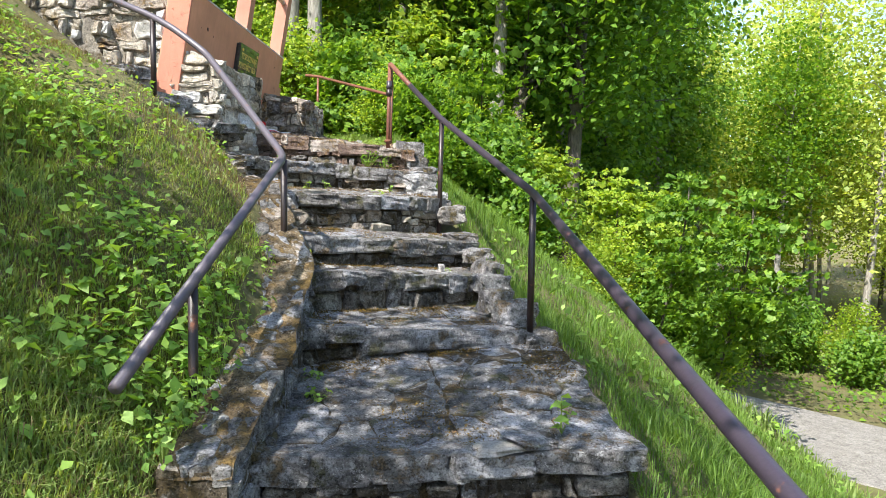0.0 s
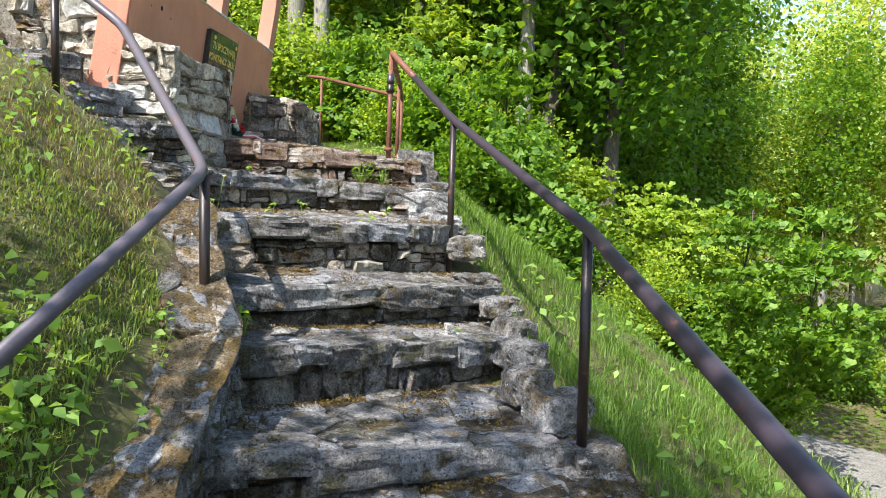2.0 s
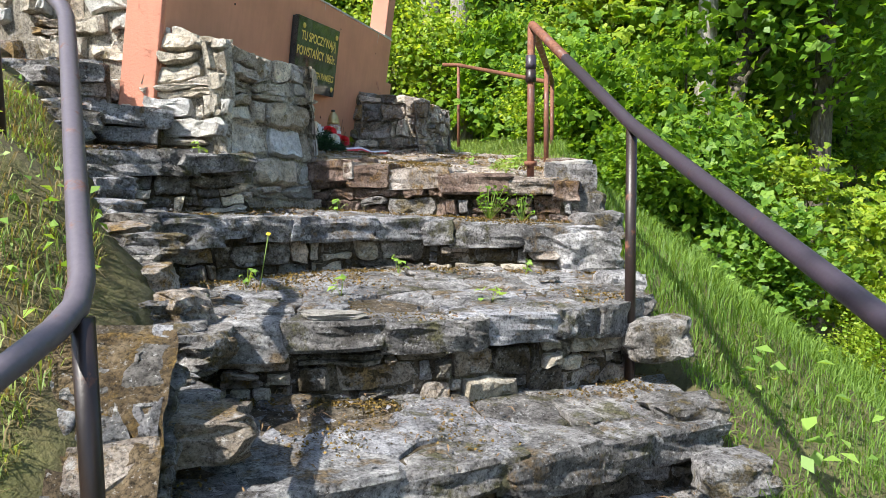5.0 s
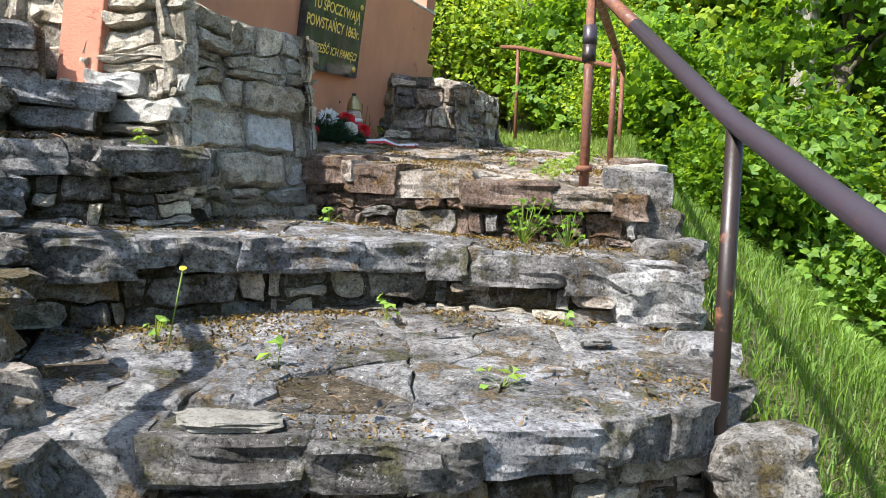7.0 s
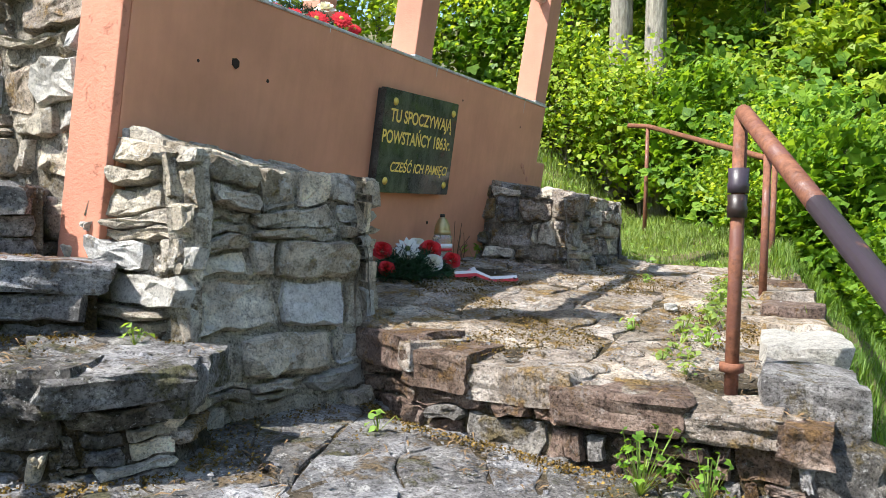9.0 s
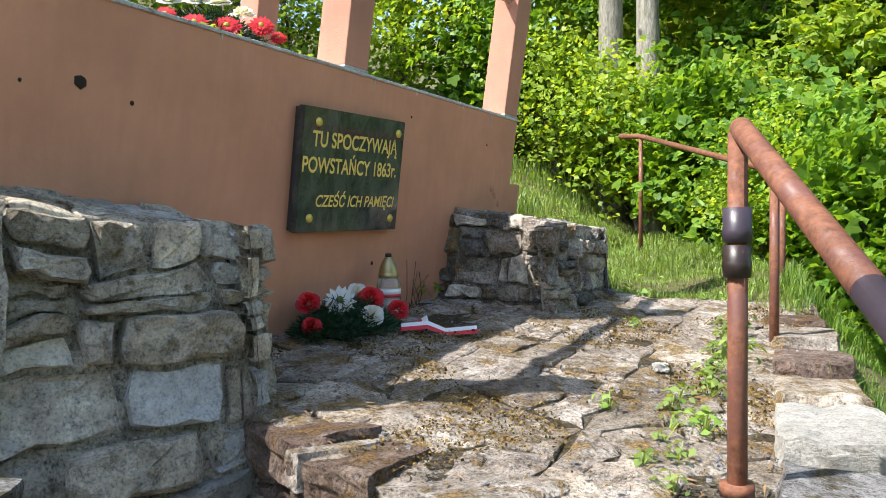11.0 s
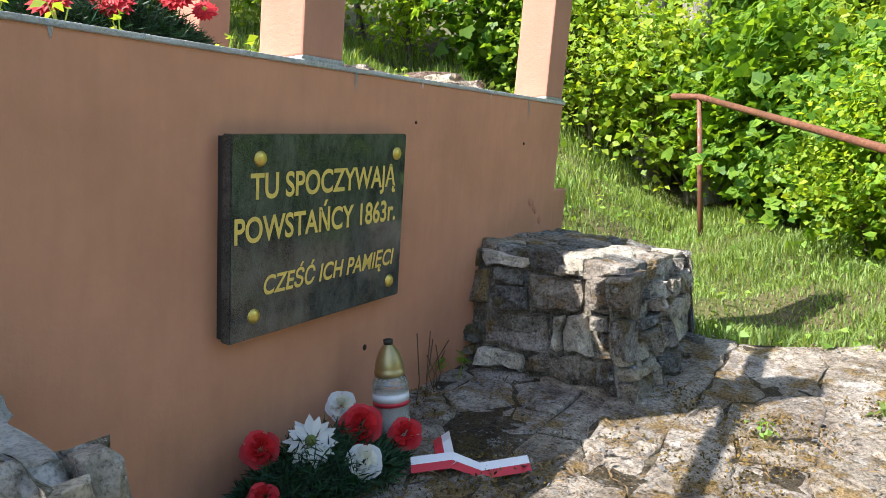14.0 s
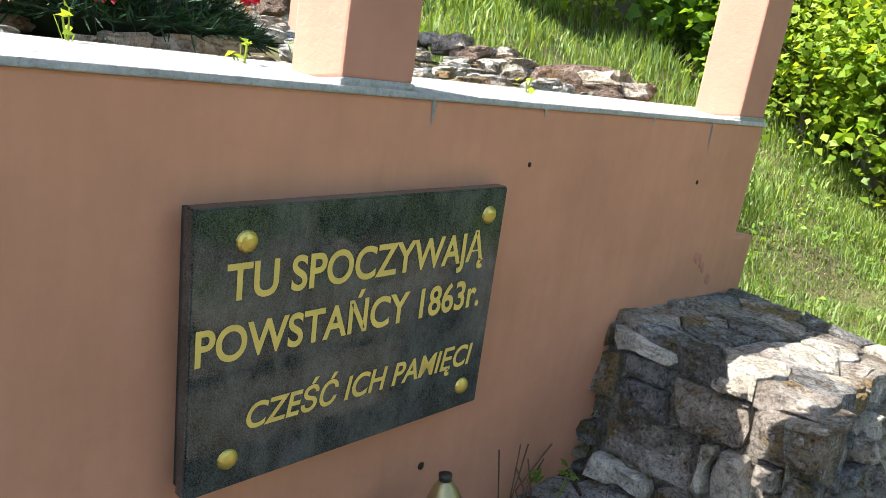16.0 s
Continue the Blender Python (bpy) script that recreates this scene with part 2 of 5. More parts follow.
def soil_material():
    m, nt, b = material("grassy_soil")
    v = coords(nt)
    big = tex_noise(nt, v, 1.3, 7, 0.65)
    fine = tex_noise(nt, v, 30, 6, 0.7)
    base = ramp(nt, big, [(0.3, (0.16, 0.12, 0.07)), (0.5, (0.15, 0.14, 0.06)), (0.7, (0.17, 0.19, 0.06))])
    base = mix(nt, 0.6, base, ramp(nt, fine, [(0.3, (0.4, 0.38, 0.3)), (0.65, (1.25, 1.2, 1.0))]), "MULTIPLY")
    nt.links.new(base, b.inputs["Base Color"])
    b.inputs["Roughness"].default_value = 1.0
    bump(nt, b, fine, 0.9, 0.05)
    return m


SOIL = soil_material()
ROAD = stone_material("pale_road_surface", (0.36, 0.35, 0.34), (0.46, 0.45, 0.44), (0.55, 0.54, 0.53), 0.0, (0.2, 0.18, 0.12), 0.2)


# ---- building helpers ----
def part(name, bm, mat, parent=None, label=""):
    me = bpy.data.meshes.new(name)
    bm.to_mesh(me)
    bm.free()
    return part_of(name, me, mat, parent, label)


def part_of(name, me, mat, parent=None, label=""):
    if mat is not None and not me.materials:
        me.materials.append(mat)
    ob = new(name, me)
    ob.parent = parent
    if label:
        ob["label"] = label
    return ob


def empty(name, where, label, category, group="", kind=""):
    ob = new(name)
    ob.location = where
    return tagged(ob, label, category, group, kind)


def raw(name, verts, faces, mat, parent=None, label="", smooth=False):
    me = bpy.data.meshes.new(name)
    me.from_pydata([tuple(v) for v in verts], [], faces)
    me.update()
    if smooth:
        me.polygons.foreach_set("use_smooth", [True] * len(me.polygons))
    return part_of(name, me, mat, parent, label)


def fast(name, verts, faces, mat, parent=None, label=""):
    """A large mesh from arrays: faces all with the same number of corners."""
    verts, faces = np.asarray(verts, np.float32), np.asarray(faces, np.int32)
    me = bpy.data.meshes.new(name)
    n, k = faces.shape
    me.vertices.add(len(verts))
    me.vertices.foreach_set("co", verts.ravel())
    me.loops.add(n * k)
    me.loops.foreach_set("vertex_index", faces.ravel())
    me.polygons.add(n)
    me.polygons.foreach_set("loop_start", np.arange(0, n * k, k, dtype=np.int32))
    me.update(calc_edges=True)
    return part_of(name, me, mat, parent, label)


def world_place(ob):
    p = Vector((0, 0, 0))
    while ob:
        p += ob.location
        ob = ob.parent
    return p


rng = random.Random(5)


def rock_mesh(seed, boxy=0.75, rough=0.10):
    """A split stone of unit size: a worn block with broken faces."""
    r = random.Random(seed)
    bm = bmesh.new()
    bmesh.ops.create_cube(bm, size=1)
    bmesh.ops.subdivide_edges(bm, edges=bm.edges[:], cuts=5, use_grid_fill=True)
    off = Vector((seed * 3.7, seed * 1.3, seed * 2.1))
    shear = r.uniform(-0.10, 0.10), r.uniform(-0.06, 0.06)
    for v in bm.verts:
        p = v.co.copy()
        far = max(abs(p.x), abs(p.y), abs(p.z))
        round_ = p.normalized() * 0.56
        p = p * boxy + round_ * (1 - boxy) if sum(abs(q) > 0.4 for q in p) >= 2 else p
        d = noise.noise_vector(v.co * 2.3 + off) * rough * 1.5 + noise.noise_vector(v.co * 5.1 + off) * rough * 0.6
        e = noise.noise_vector(v.co * 11.0 + off) * rough * 0.5
        p += Vector((d.x + e.x * 0.4, d.y * 0.7 + e.y * 0.8, d.z * 0.8 + e.z * 0.5))
        p.x += p.z * shear[0]
        p.z += p.x * shear[1]
        v.co = p
    me = bpy.data.meshes.new("stone")
    bm.to_mesh(me)
    bm.free()
    return me


ROCKS = {}


def rock(mat, kind=0):
    key = (mat.name, kind)
    if key not in ROCKS:
        ROCKS[key] = []
        for i in range(18):
            me = rock_mesh(100 * kind + i, 0.86 if kind == 0 else 0.66, 0.06 if kind == 0 else 0.12)
            me.materials.append(mat)
            ROCKS[key].append(me)
    return rng.choice(ROCKS[key])


def stone(parent, mat, centre, size, u, v, n, kind=0, name="stone"):
    """One stone: size along u, depth along n, height along v, in world axes."""
    ob = new(name, rock(mat, kind))
    ob.parent = parent
    a = Matrix.Rotation(rng.uniform(-0.035, 0.035), 3, "X") @ Matrix.Rotation(rng.uniform(-0.05, 0.05), 3, "Y") @ Matrix.Rotation(rng.uniform(-0.05, 0.05), 3, "Z")
    m3 = Matrix((u, -n, v)).transposed() @ a
    place = Vector(centre) - (world_place(parent) if parent else Vector())
    ob.matrix_basis = Matrix.Translation(place) @ m3.to_4x4() @ Matrix.Diagonal((size[0], size[1], size[2], 1))
    return ob


def clip_cell(poly, px, py, nx, ny):
    """Keep the part of a polygon on the inner side of the line through p with outward normal n."""
    out = []
    for i in range(len(poly)):
        a, b = poly[i], poly[(i + 1) % len(poly)]
        da, db = (a[0] - px) * nx + (a[1] - py) * ny, (b[0] - px) * nx + (b[1] - py) * ny
        if da <= 0:
            out.append(a)
        if da * db < 0:
            t = da / (da - db)
            out.append((a[0] + (b[0] - a[0]) * t, a[1] + (b[1] - a[1]) * t))
    return out


def warp(p, k=1.0):
    """Push a point about a little, the same way for all pieces that meet there."""
    return p + (noise.noise_vector(p * 5.3) * 0.017 + noise.noise_vector(p * 15.0) * 0.008) * k


EDGE_WALK = [(f, 0.0) for f in (0.0, 0.2, 0.42, 0.6, 0.8, 1.0)] + [(1.0, 0.5)] + [(f, 1.0) for f in (1.0, 0.8, 0.6, 0.42, 0.2, 0.0)] + [(0.0, 0.5)]


def mortar_sheet(parent, mat, o, u, v, n, length, top, lift=0.004, name="mortar"):
    """Uneven mortar smeared between the stones of a face."""
    na, nb = max(3, int(length / 0.028)), max(3, int(max(top(0), top(length)) / 0.024))
    base = world_place(parent)
    verts, faces = [], []
    for j in range(nb + 1):
        for i in range(na + 1):
            a = length * i / na
            p = o + u * a + v * (top(a) * j / nb)
            h = lift + 0.016 * noise.noise(p * 9) + 0.011 * noise.noise(p * 23) + 0.007 * noise.noise(p * 50)
            if i in (0, na) or j == nb:
                h = -0.035
            verts.append(warp(p + n * h) - base)
    for j in range(nb):
        for i in range(na):
            q = j * (na + 1) + i
            faces.append((q, q + 1, q + na + 2, q + na + 1))
    return raw(name, verts, faces, mat, parent)


def rubble(parent, mats, o, u, v, n, length, top, size=0.1, stretch=1.7, gap=0.005, proud=0.022, mortar=None):
    """Rough wavering courses on a face that starts at o: stones of uneven size, each with its own broken face."""
    o, u, v, n = Vector(o), Vector(u).normalized(), Vector(v).normalized(), Vector(n).normalized()
    base = world_place(parent)
    if mortar:
        mortar_sheet(parent, mortar, o, u, v, n, length, top, -0.004 if size < 0.08 else -0.012)
    seed = rng.uniform(0, 90)
    lines = [0.0]
    hi = max(top(0), top(length))
    while lines[-1] < hi - size * 0.45:
        lines.append(lines[-1] + size * rng.uniform(0.55, 1.5))
    lines[-1] = max(hi, lines[-1])

    def line_z(k, a):
        full = top(min(max(a, 0), length))
        z = lines[k] + (0 if k == 0 else size * 0.30 * noise.noise(Vector((a * 4.5 + seed, k * 3.1, 0))) + size * 0.16 * noise.noise(Vector((a * 14, k * 2.3, seed))))
        return min(z, full)

    for k in range(len(lines) - 1):
        a = 0.0
        while a < length - 0.004:
            w = size * stretch * rng.choice((0.3, 0.5, 0.8, 1.1, 1.5, 2.0))
            b_ = a + w if length - a - w > size * 0.4 else length
            pieces = [(0.0, 1.0)]
            if rng.random() < 0.3:
                s = rng.uniform(0.35, 0.65)
                pieces = [(0.0, s), (s, 1.0)]
            lean0, lean1 = (0 if a == 0 else rng.uniform(-0.18, 0.18) * size), (0 if b_ == length else rng.uniform(-0.18, 0.18) * size)
            for p0, p1 in pieces:
                ring = []
                for f, p in EDGE_WALK:
                    x = a + (b_ - a) * f
                    z0, z1 = line_z(k, x), line_z(k + 1, x)
                    q = p0 + (p1 - p0) * p
                    ring.append((x + (lean0 * (1 - f) + lean1 * f) * (q - 0.5), z0 + (z1 - z0) * q))
                m = len(ring)
                cx, cy = sum(q[0] for q in ring) / m, sum(q[1] for q in ring) / m
                if max(q[1] for q in ring) - min(q[1] for q in ring) < 0.012:
                    continue
                out = proud * rng.choice((-0.3, 0.1, 0.4, 0.7, 1.0, 1.5))
                tx, ty = rng.uniform(-0.16, 0.16), rng.uniform(-0.3, 0.3)
                g = gap * rng.uniform(0.3, 2.4)
                low, outer, inner, core_ = [], [], [], []
                for (x, y), (ef, ep) in zip(ring, EDGE_WALK):
                    d = max(math.hypot(x - cx, y - cy), 1e-4)
                    tip = rng.uniform(0.80, 0.95) if ef in (0.0, 1.0) and ep in (0.0, 1.0) else rng.uniform(0.91, 1.0)
                    f = max(0.4, 1 - g / d) * tip
                    f2 = max(0.3, f - (0.004 + 0.10 * d) / d * rng.uniform(0.3, 1.5))
                    ax, ay, ix, iy = cx + (x - cx) * f, cy + (y - cy) * f, cx + (x - cx) * f2, cy + (y - cy) * f2
                    hx, hy = cx + (x - cx) * f2 * 0.5, cy + (y - cy) * f2 * 0.5
                    low.append(o + u * ax + v * ay - n * 0.04)
                    outer.append(o + u * ax + v * ay + n * (out * 0.45 + rng.uniform(-0.005, 0.005)))
                    for ring_, px, py in ((inner, ix, iy), (core_, hx, hy)):
                        q = o + u * px + v * py
                        ring_.append(q + n * (out + (px - cx) * tx + (py - cy) * ty + 0.013 * noise.noise(q * 17) + 0.010 * noise.noise(q * 41) + rng.uniform(-0.003, 0.003)))
                mid = o + u * cx + v * cy + n * (out + rng.uniform(-0.002, 0.009))
                verts = [warp(q) - base for q in (*low, *outer, *inner, *core_, mid)]
                faces = []
                for i in range(m):
                    j = (i + 1) % m
                    faces += [(e * m + i, e * m + j, e * m + m + j, e * m + m + i) for e in range(3)] + [(3 * m + i, 3 * m + j, 4 * m)]
                raw("stone", verts, faces, rng.choice(mats), parent)
            a = b_


def inside(poly, x, y):
    c = False
    for i in range(len(poly)):
        (x1, y1), (x2, y2) = poly[i], poly[i - 1]
        if (y1 > y) != (y2 > y) and x < (x2 - x1) * (y - y1) / (y2 - y1) + x1:
            c = not c
    return c


def paving(parent, mats, poly, level, size, gap=0.004, thick=0.035, lift=0.004, chance=1.0, name="stone"):
    """Irregular flat stones over a convex polygon; level(x, y) is the height of the bed."""
    xs, ys = [p[0] for p in poly], [p[1] for p in poly]
    pts = []
    for _ in range(4000):
        p = (rng.uniform(min(xs), max(xs)), rng.uniform(min(ys), max(ys)))
        if inside(poly, *p) and all((p[0] - q[0]) ** 2 + (p[1] - q[1]) ** 2 > (size * rng.uniform(0.55, 1.0)) ** 2 for q in pts):
            pts.append(p)
    area = sum(poly[i - 1][0] * poly[i][1] - poly[i][0] * poly[i - 1][1] for i in range(len(poly)))
    ring = poly if area > 0 else poly[::-1]
    base = world_place(parent)
    for p in pts:
        if rng.random() > chance:
            continue
        cell = list(ring)
        for q in pts:
            d = math.hypot(q[0] - p[0], q[1] - p[1])
            if q is not p and d < size * 4:
                cell = clip_cell(cell, (p[0] + q[0]) / 2, (p[1] + q[1]) / 2, (q[0] - p[0]) / d, (q[1] - p[1]) / d)
        if len(cell) < 3:
            continue
        cx, cy = sum(c[0] for c in cell) / len(cell), sum(c[1] for c in cell) / len(cell)
        ring2 = []
        for i, a in enumerate(cell):
            b = cell[(i + 1) % len(cell)]
            ring2.append(a)
            e = math.hypot(b[0] - a[0], b[1] - a[1])
            if e > 0.09:
                for f in (0.33, 0.67):
                    ring2.append((a[0] + (b[0] - a[0]) * f + rng.uniform(-0.1, 0.1) * min(e, 0.2), a[1] + (b[1] - a[1]) * f + rng.uniform(-0.1, 0.1) * min(e, 0.2)))
        shrink = gap * rng.choice((0.3, 0.5, 0.8, 1.2, 2.0))
        up = lift + rng.uniform(-0.006, 0.006)
        tx, ty = rng.uniform(-0.04, 0.04), rng.uniform(-0.04, 0.04)
        k = len(ring2)
        verts, outer, inner = [], [], []
        for x, y in ring2:
            d = max(math.hypot(x - cx, y - cy), 1e-4)
            f = max(0.3, 1 - shrink / d)
            wx, wy = cx + (x - cx) * f, cy + (y - cy) * f
            f2 = max(0.2, f - 0.009 / d)
            ix, iy = cx + (x - cx) * f2, cy + (y - cy) * f2
            tilt = (wx - cx) * tx + (wy - cy) * ty
            outer.append((wx, wy, level(wx, wy) + up + tilt - 0.004 + rng.uniform(-0.003, 0.002)))
            inner.append((ix, iy, level(ix, iy) + up + tilt + rng.uniform(-0.003, 0.003)))
        low = [(x, y, z - thick) for x, y, z in outer]
        centre = (cx + rng.uniform(-0.02, 0.02), cy + rng.uniform(-0.02, 0.02), level(cx, cy) + up + rng.uniform(-0.005, 0.007))
        half_ = []
        for x, y, z in inner:
            hx, hy = cx + (x - cx) * 0.55, cy + (y - cy) * 0.55
            half_.append((hx, hy, level(hx, hy) + up + (hx - cx) * tx + (hy - cy) * ty + 0.012 * noise.noise(Vector((hx * 13, hy * 13, 3))) + rng.uniform(-0.004, 0.004)))
        verts = [tuple(warp(Vector(q), 0.7) - base) for q in (*half_, *inner, *outer, *low, centre)]
        faces = [(i, (i + 1) % k, 4 * k) for i in range(k)]
        for i in range(k):
            j = (i + 1) % k
            faces += [(e * k + i, e * k + k + i, e * k + k + j, e * k + j) for e in range(3)]
        raw(name, verts, faces, rng.choice(mats), parent)


def tube(name, points, radius, mat, parent=None, label="", sides=12, caps=True, radii=None):
    """A pipe along points, its rings set square to the bends."""
    pts = [Vector(p) for p in points]
    base = world_place(parent) if parent else Vector()
    verts, faces = [], []
    side = None
    for i, p in enumerate(pts):
        t = (pts[min(i + 1, len(pts) - 1)] - pts[max(i - 1, 0)]).normalized()
        if side is None:
            side = t.orthogonal().normalized()
        side = (side - t * side.dot(t)).normalized()
        other = t.cross(side)
        r = radii[i] if radii else radius
        for k in range(sides):
            a = 2 * math.pi * k / sides
            verts.append(p - base + (side * math.cos(a) + other * math.sin(a)) * r)
    for i in range(len(pts) - 1):
        for k in range(sides):
            k2 = (k + 1) % sides
            faces.append((i * sides + k, i * sides + k2, (i + 1) * sides + k2, (i + 1) * sides + k))
    if caps:
        faces.append(tuple(range(sides - 1, -1, -1)))
        faces.append(tuple((len(pts) - 1) * sides + k for k in range(sides)))
    return raw(name, verts, faces, mat, parent, label, smooth=True)


def rounded(points, bend=0.06):
    """A polyline with its corners turned into short bends."""
    pts = [Vector(p) for p in points]
    out = [pts[0]]
    for a, b, c in zip(pts, pts[1:], pts[2:]):
        d1, d2 = (a - b).normalized(), (c - b).normalized()
        p, q = b + d1 * bend, b + d2 * bend
        out += [p, p.lerp(b, 0.5).lerp(b.lerp(q, 0.5), 0.5), q]
    return out + [pts[-1]]


def block(name, corners_low, corners_high, mat, parent=None, label="", bevel=0.0):
    """A closed solid between two rings of the same number of corners."""
    base = world_place(parent) if parent else Vector()
    k = len(corners_low)
    bm = bmesh.new()
    lo = [bm.verts.new(Vector(c) - base) for c in corners_low]
    hi = [bm.verts.new(Vector(c) - base) for c in corners_high]
    bm.faces.new(lo[::-1])
    bm.faces.new(hi)
    for i in range(k):
        j = (i + 1) % k
        bm.faces.new((lo[i], lo[j], hi[j], hi[i]))
    bmesh.ops.recalc_face_normals(bm, faces=bm.faces[:])
    if bevel:
        bmesh.ops.bevel(bm, geom=bm.edges[:], offset=bevel, segments=2, affect="EDGES", profile=0.6)
    return part(name, bm, mat, parent, label)


# ---- ground ----
def kerb_x(y):
    return np.interp(y, [0, 2, 3.2, 4.1, 4.7, 5.1, 5.6, 5.85, 6.2, 6.45], [-0.85, -0.75, -0.72, -0.78, -1.05, -1.28, -1.85, -2.15, -2.65, -3.1])


def kerb_z(y):
    return np.interp(y, [-30, 0, 2, 2.55, 2.95, 3.3, 4.1, 4.7, 5.1, 5.6, 5.85, 6.2, 6.45], [-0.3, 0.0, 0.16, 0.30, 0.43, 0.70, 1.10, 1.45, 1.60, 1.84, 2.04, 2.4, 2.65])


def edge_x(y):
    return np.interp(y, [-30, 0, 2.8, 4.0, 4.6, 5.2, 5.9, 6.6, 7.2, 8.4, 10.5, 12, 16], [1.2, 1.0, 0.80, 0.74, 0.55, 0.34, 0.18, -0.02, -0.22, -0.42, -0.62, -0.8, -1.5])


def edge_z(y):
    return np.interp(y, [-30, 0, 2.3, 2.9, 4.0, 4.5, 5.2, 5.9, 6.6, 7.3, 9.5, 14, 30], [-0.4, -0.05, 0.15, 0.38, 0.55, 0.72, 0.92, 1.16, 1.45, 1.78, 2.05, 2.3, 3.0])


def ground_z(x, y):
    """Height of the ground: hill beside the stairs, stair bed, slope down to the road, valley."""
    x, y = np.asarray(x, float), np.asarray(y, float)
    left = np.clip(kerb_x(np.minimum(y, 6.45)) - x, 0, None)
    z_left = kerb_z(np.minimum(y, 6.45)) + 0.74 * np.minimum(left, 0.9) + 0.43 * np.clip(left - 0.9, 0, 1.6) + 0.33 * np.clip(left - 2.5, 0, 40)
    bed = edge_z(y) - 0.12
    right = np.clip(x - edge_x(y), 0, None)
    fall = (edge_z(y) + 3.62) / (7.0 - edge_x(y))
    z_right = np.maximum(edge_z(y) - fall * right * (1 + 0.05 * np.sin(y * 1.3 + x)), -3.62)
    z = np.where(x > edge_x(y), z_right, np.where((left > 0) & (y < 6.45), z_left, bed))
    # lawn behind the monument and the hill above it
    back = 2.12 + 0.09 * np.clip(y - 9.6, 0, 8) + 0.60 * np.clip(-x - 2.4, 0, 2.4) + 0.40 * np.clip(-x - 4.8, 0, 25)
    z = np.where((y >= 6.45) & (x < -2.3), back, z)
    z = np.where((y >= 9.75) & (x <= edge_x(y)), np.where(x < -2.3, back, 2.12 + 0.09 * np.clip(y - 9.6, 0, 8)), z)
    bumps = 0.03 * np.sin(x * 5.1 + y * 2.3) + 0.025 * np.sin(y * 6.7 - x * 3.1) + 0.02 * np.sin(x * 11 + 1) * np.sin(y * 9)
    far = np.clip((np.hypot(x - 8, y - 18) - 30) / 60, 0, 1)
    return z + bumps * np.where(z < -3.5, 0.3, 1) + 14 * far * far


def axis(fine_lo, fine_hi, step, far):
    a = list(np.arange(fine_lo, fine_hi + step / 2, step))
    d, lo, hi = step, fine_lo, fine_hi
    while hi < far:
        d *= 1.22
        lo, hi = lo - d, hi + d
        a = [lo] + a + [hi]
    return np.array(a)


gx, gy = axis(-5.0, 8.0, 0.10, 400), axis(0.5, 15.0, 0.10, 400)
XX, YY = np.meshgrid(gx, gy)
gv = np.stack([XX, YY, ground_z(XX, YY)], -1).reshape(-1, 3)
ni, nj = len(gy), len(gx)
idx = np.arange(ni * nj).reshape(ni, nj)
gf = np.stack([idx[:-1, :-1], idx[:-1, 1:], idx[1:, 1:], idx[1:, :-1]], -1).reshape(-1, 4)
ground = fast("ground", gv, gf, SOIL)
tagged(ground, "grassy brown soil slope beside the stone stairs", "ground", kind="structure")

# road across the valley floor
rd, rs = Vector((-0.62, 0.785, 0)), Vector((0.785, 0.62, 0))
far_edge = Vector((10.4, 17.3, -3.60))
bm = bmesh.new()
rows_ = []
for i in range(-30, 22):
    p = far_edge + rd * i * 1.0 + rs * (0.02 * i * i * 0.1)
    rows_.append([bm.verts.new(p + Vector((0, 0, 0.03)) - rs * w + Vector((0, 0, -0.10 if w in (0, 4.2) else 0.03 * math.sin(w)))) for w in (0, 0.06, 1.4, 2.8, 4.14, 4.2)])
for a, b in zip(rows_, rows_[1:]):
    for k in range(5):
        bm.faces.new((a[k], b[k], b[k + 1], a[k + 1]))
road = part("road", bm, ROAD)
tagged(road, "pale grey paved road at the foot of the slope", "road", kind="structure")

# ---- stairs ----
Z = Vector((0, 0, 1))
STEPS = []


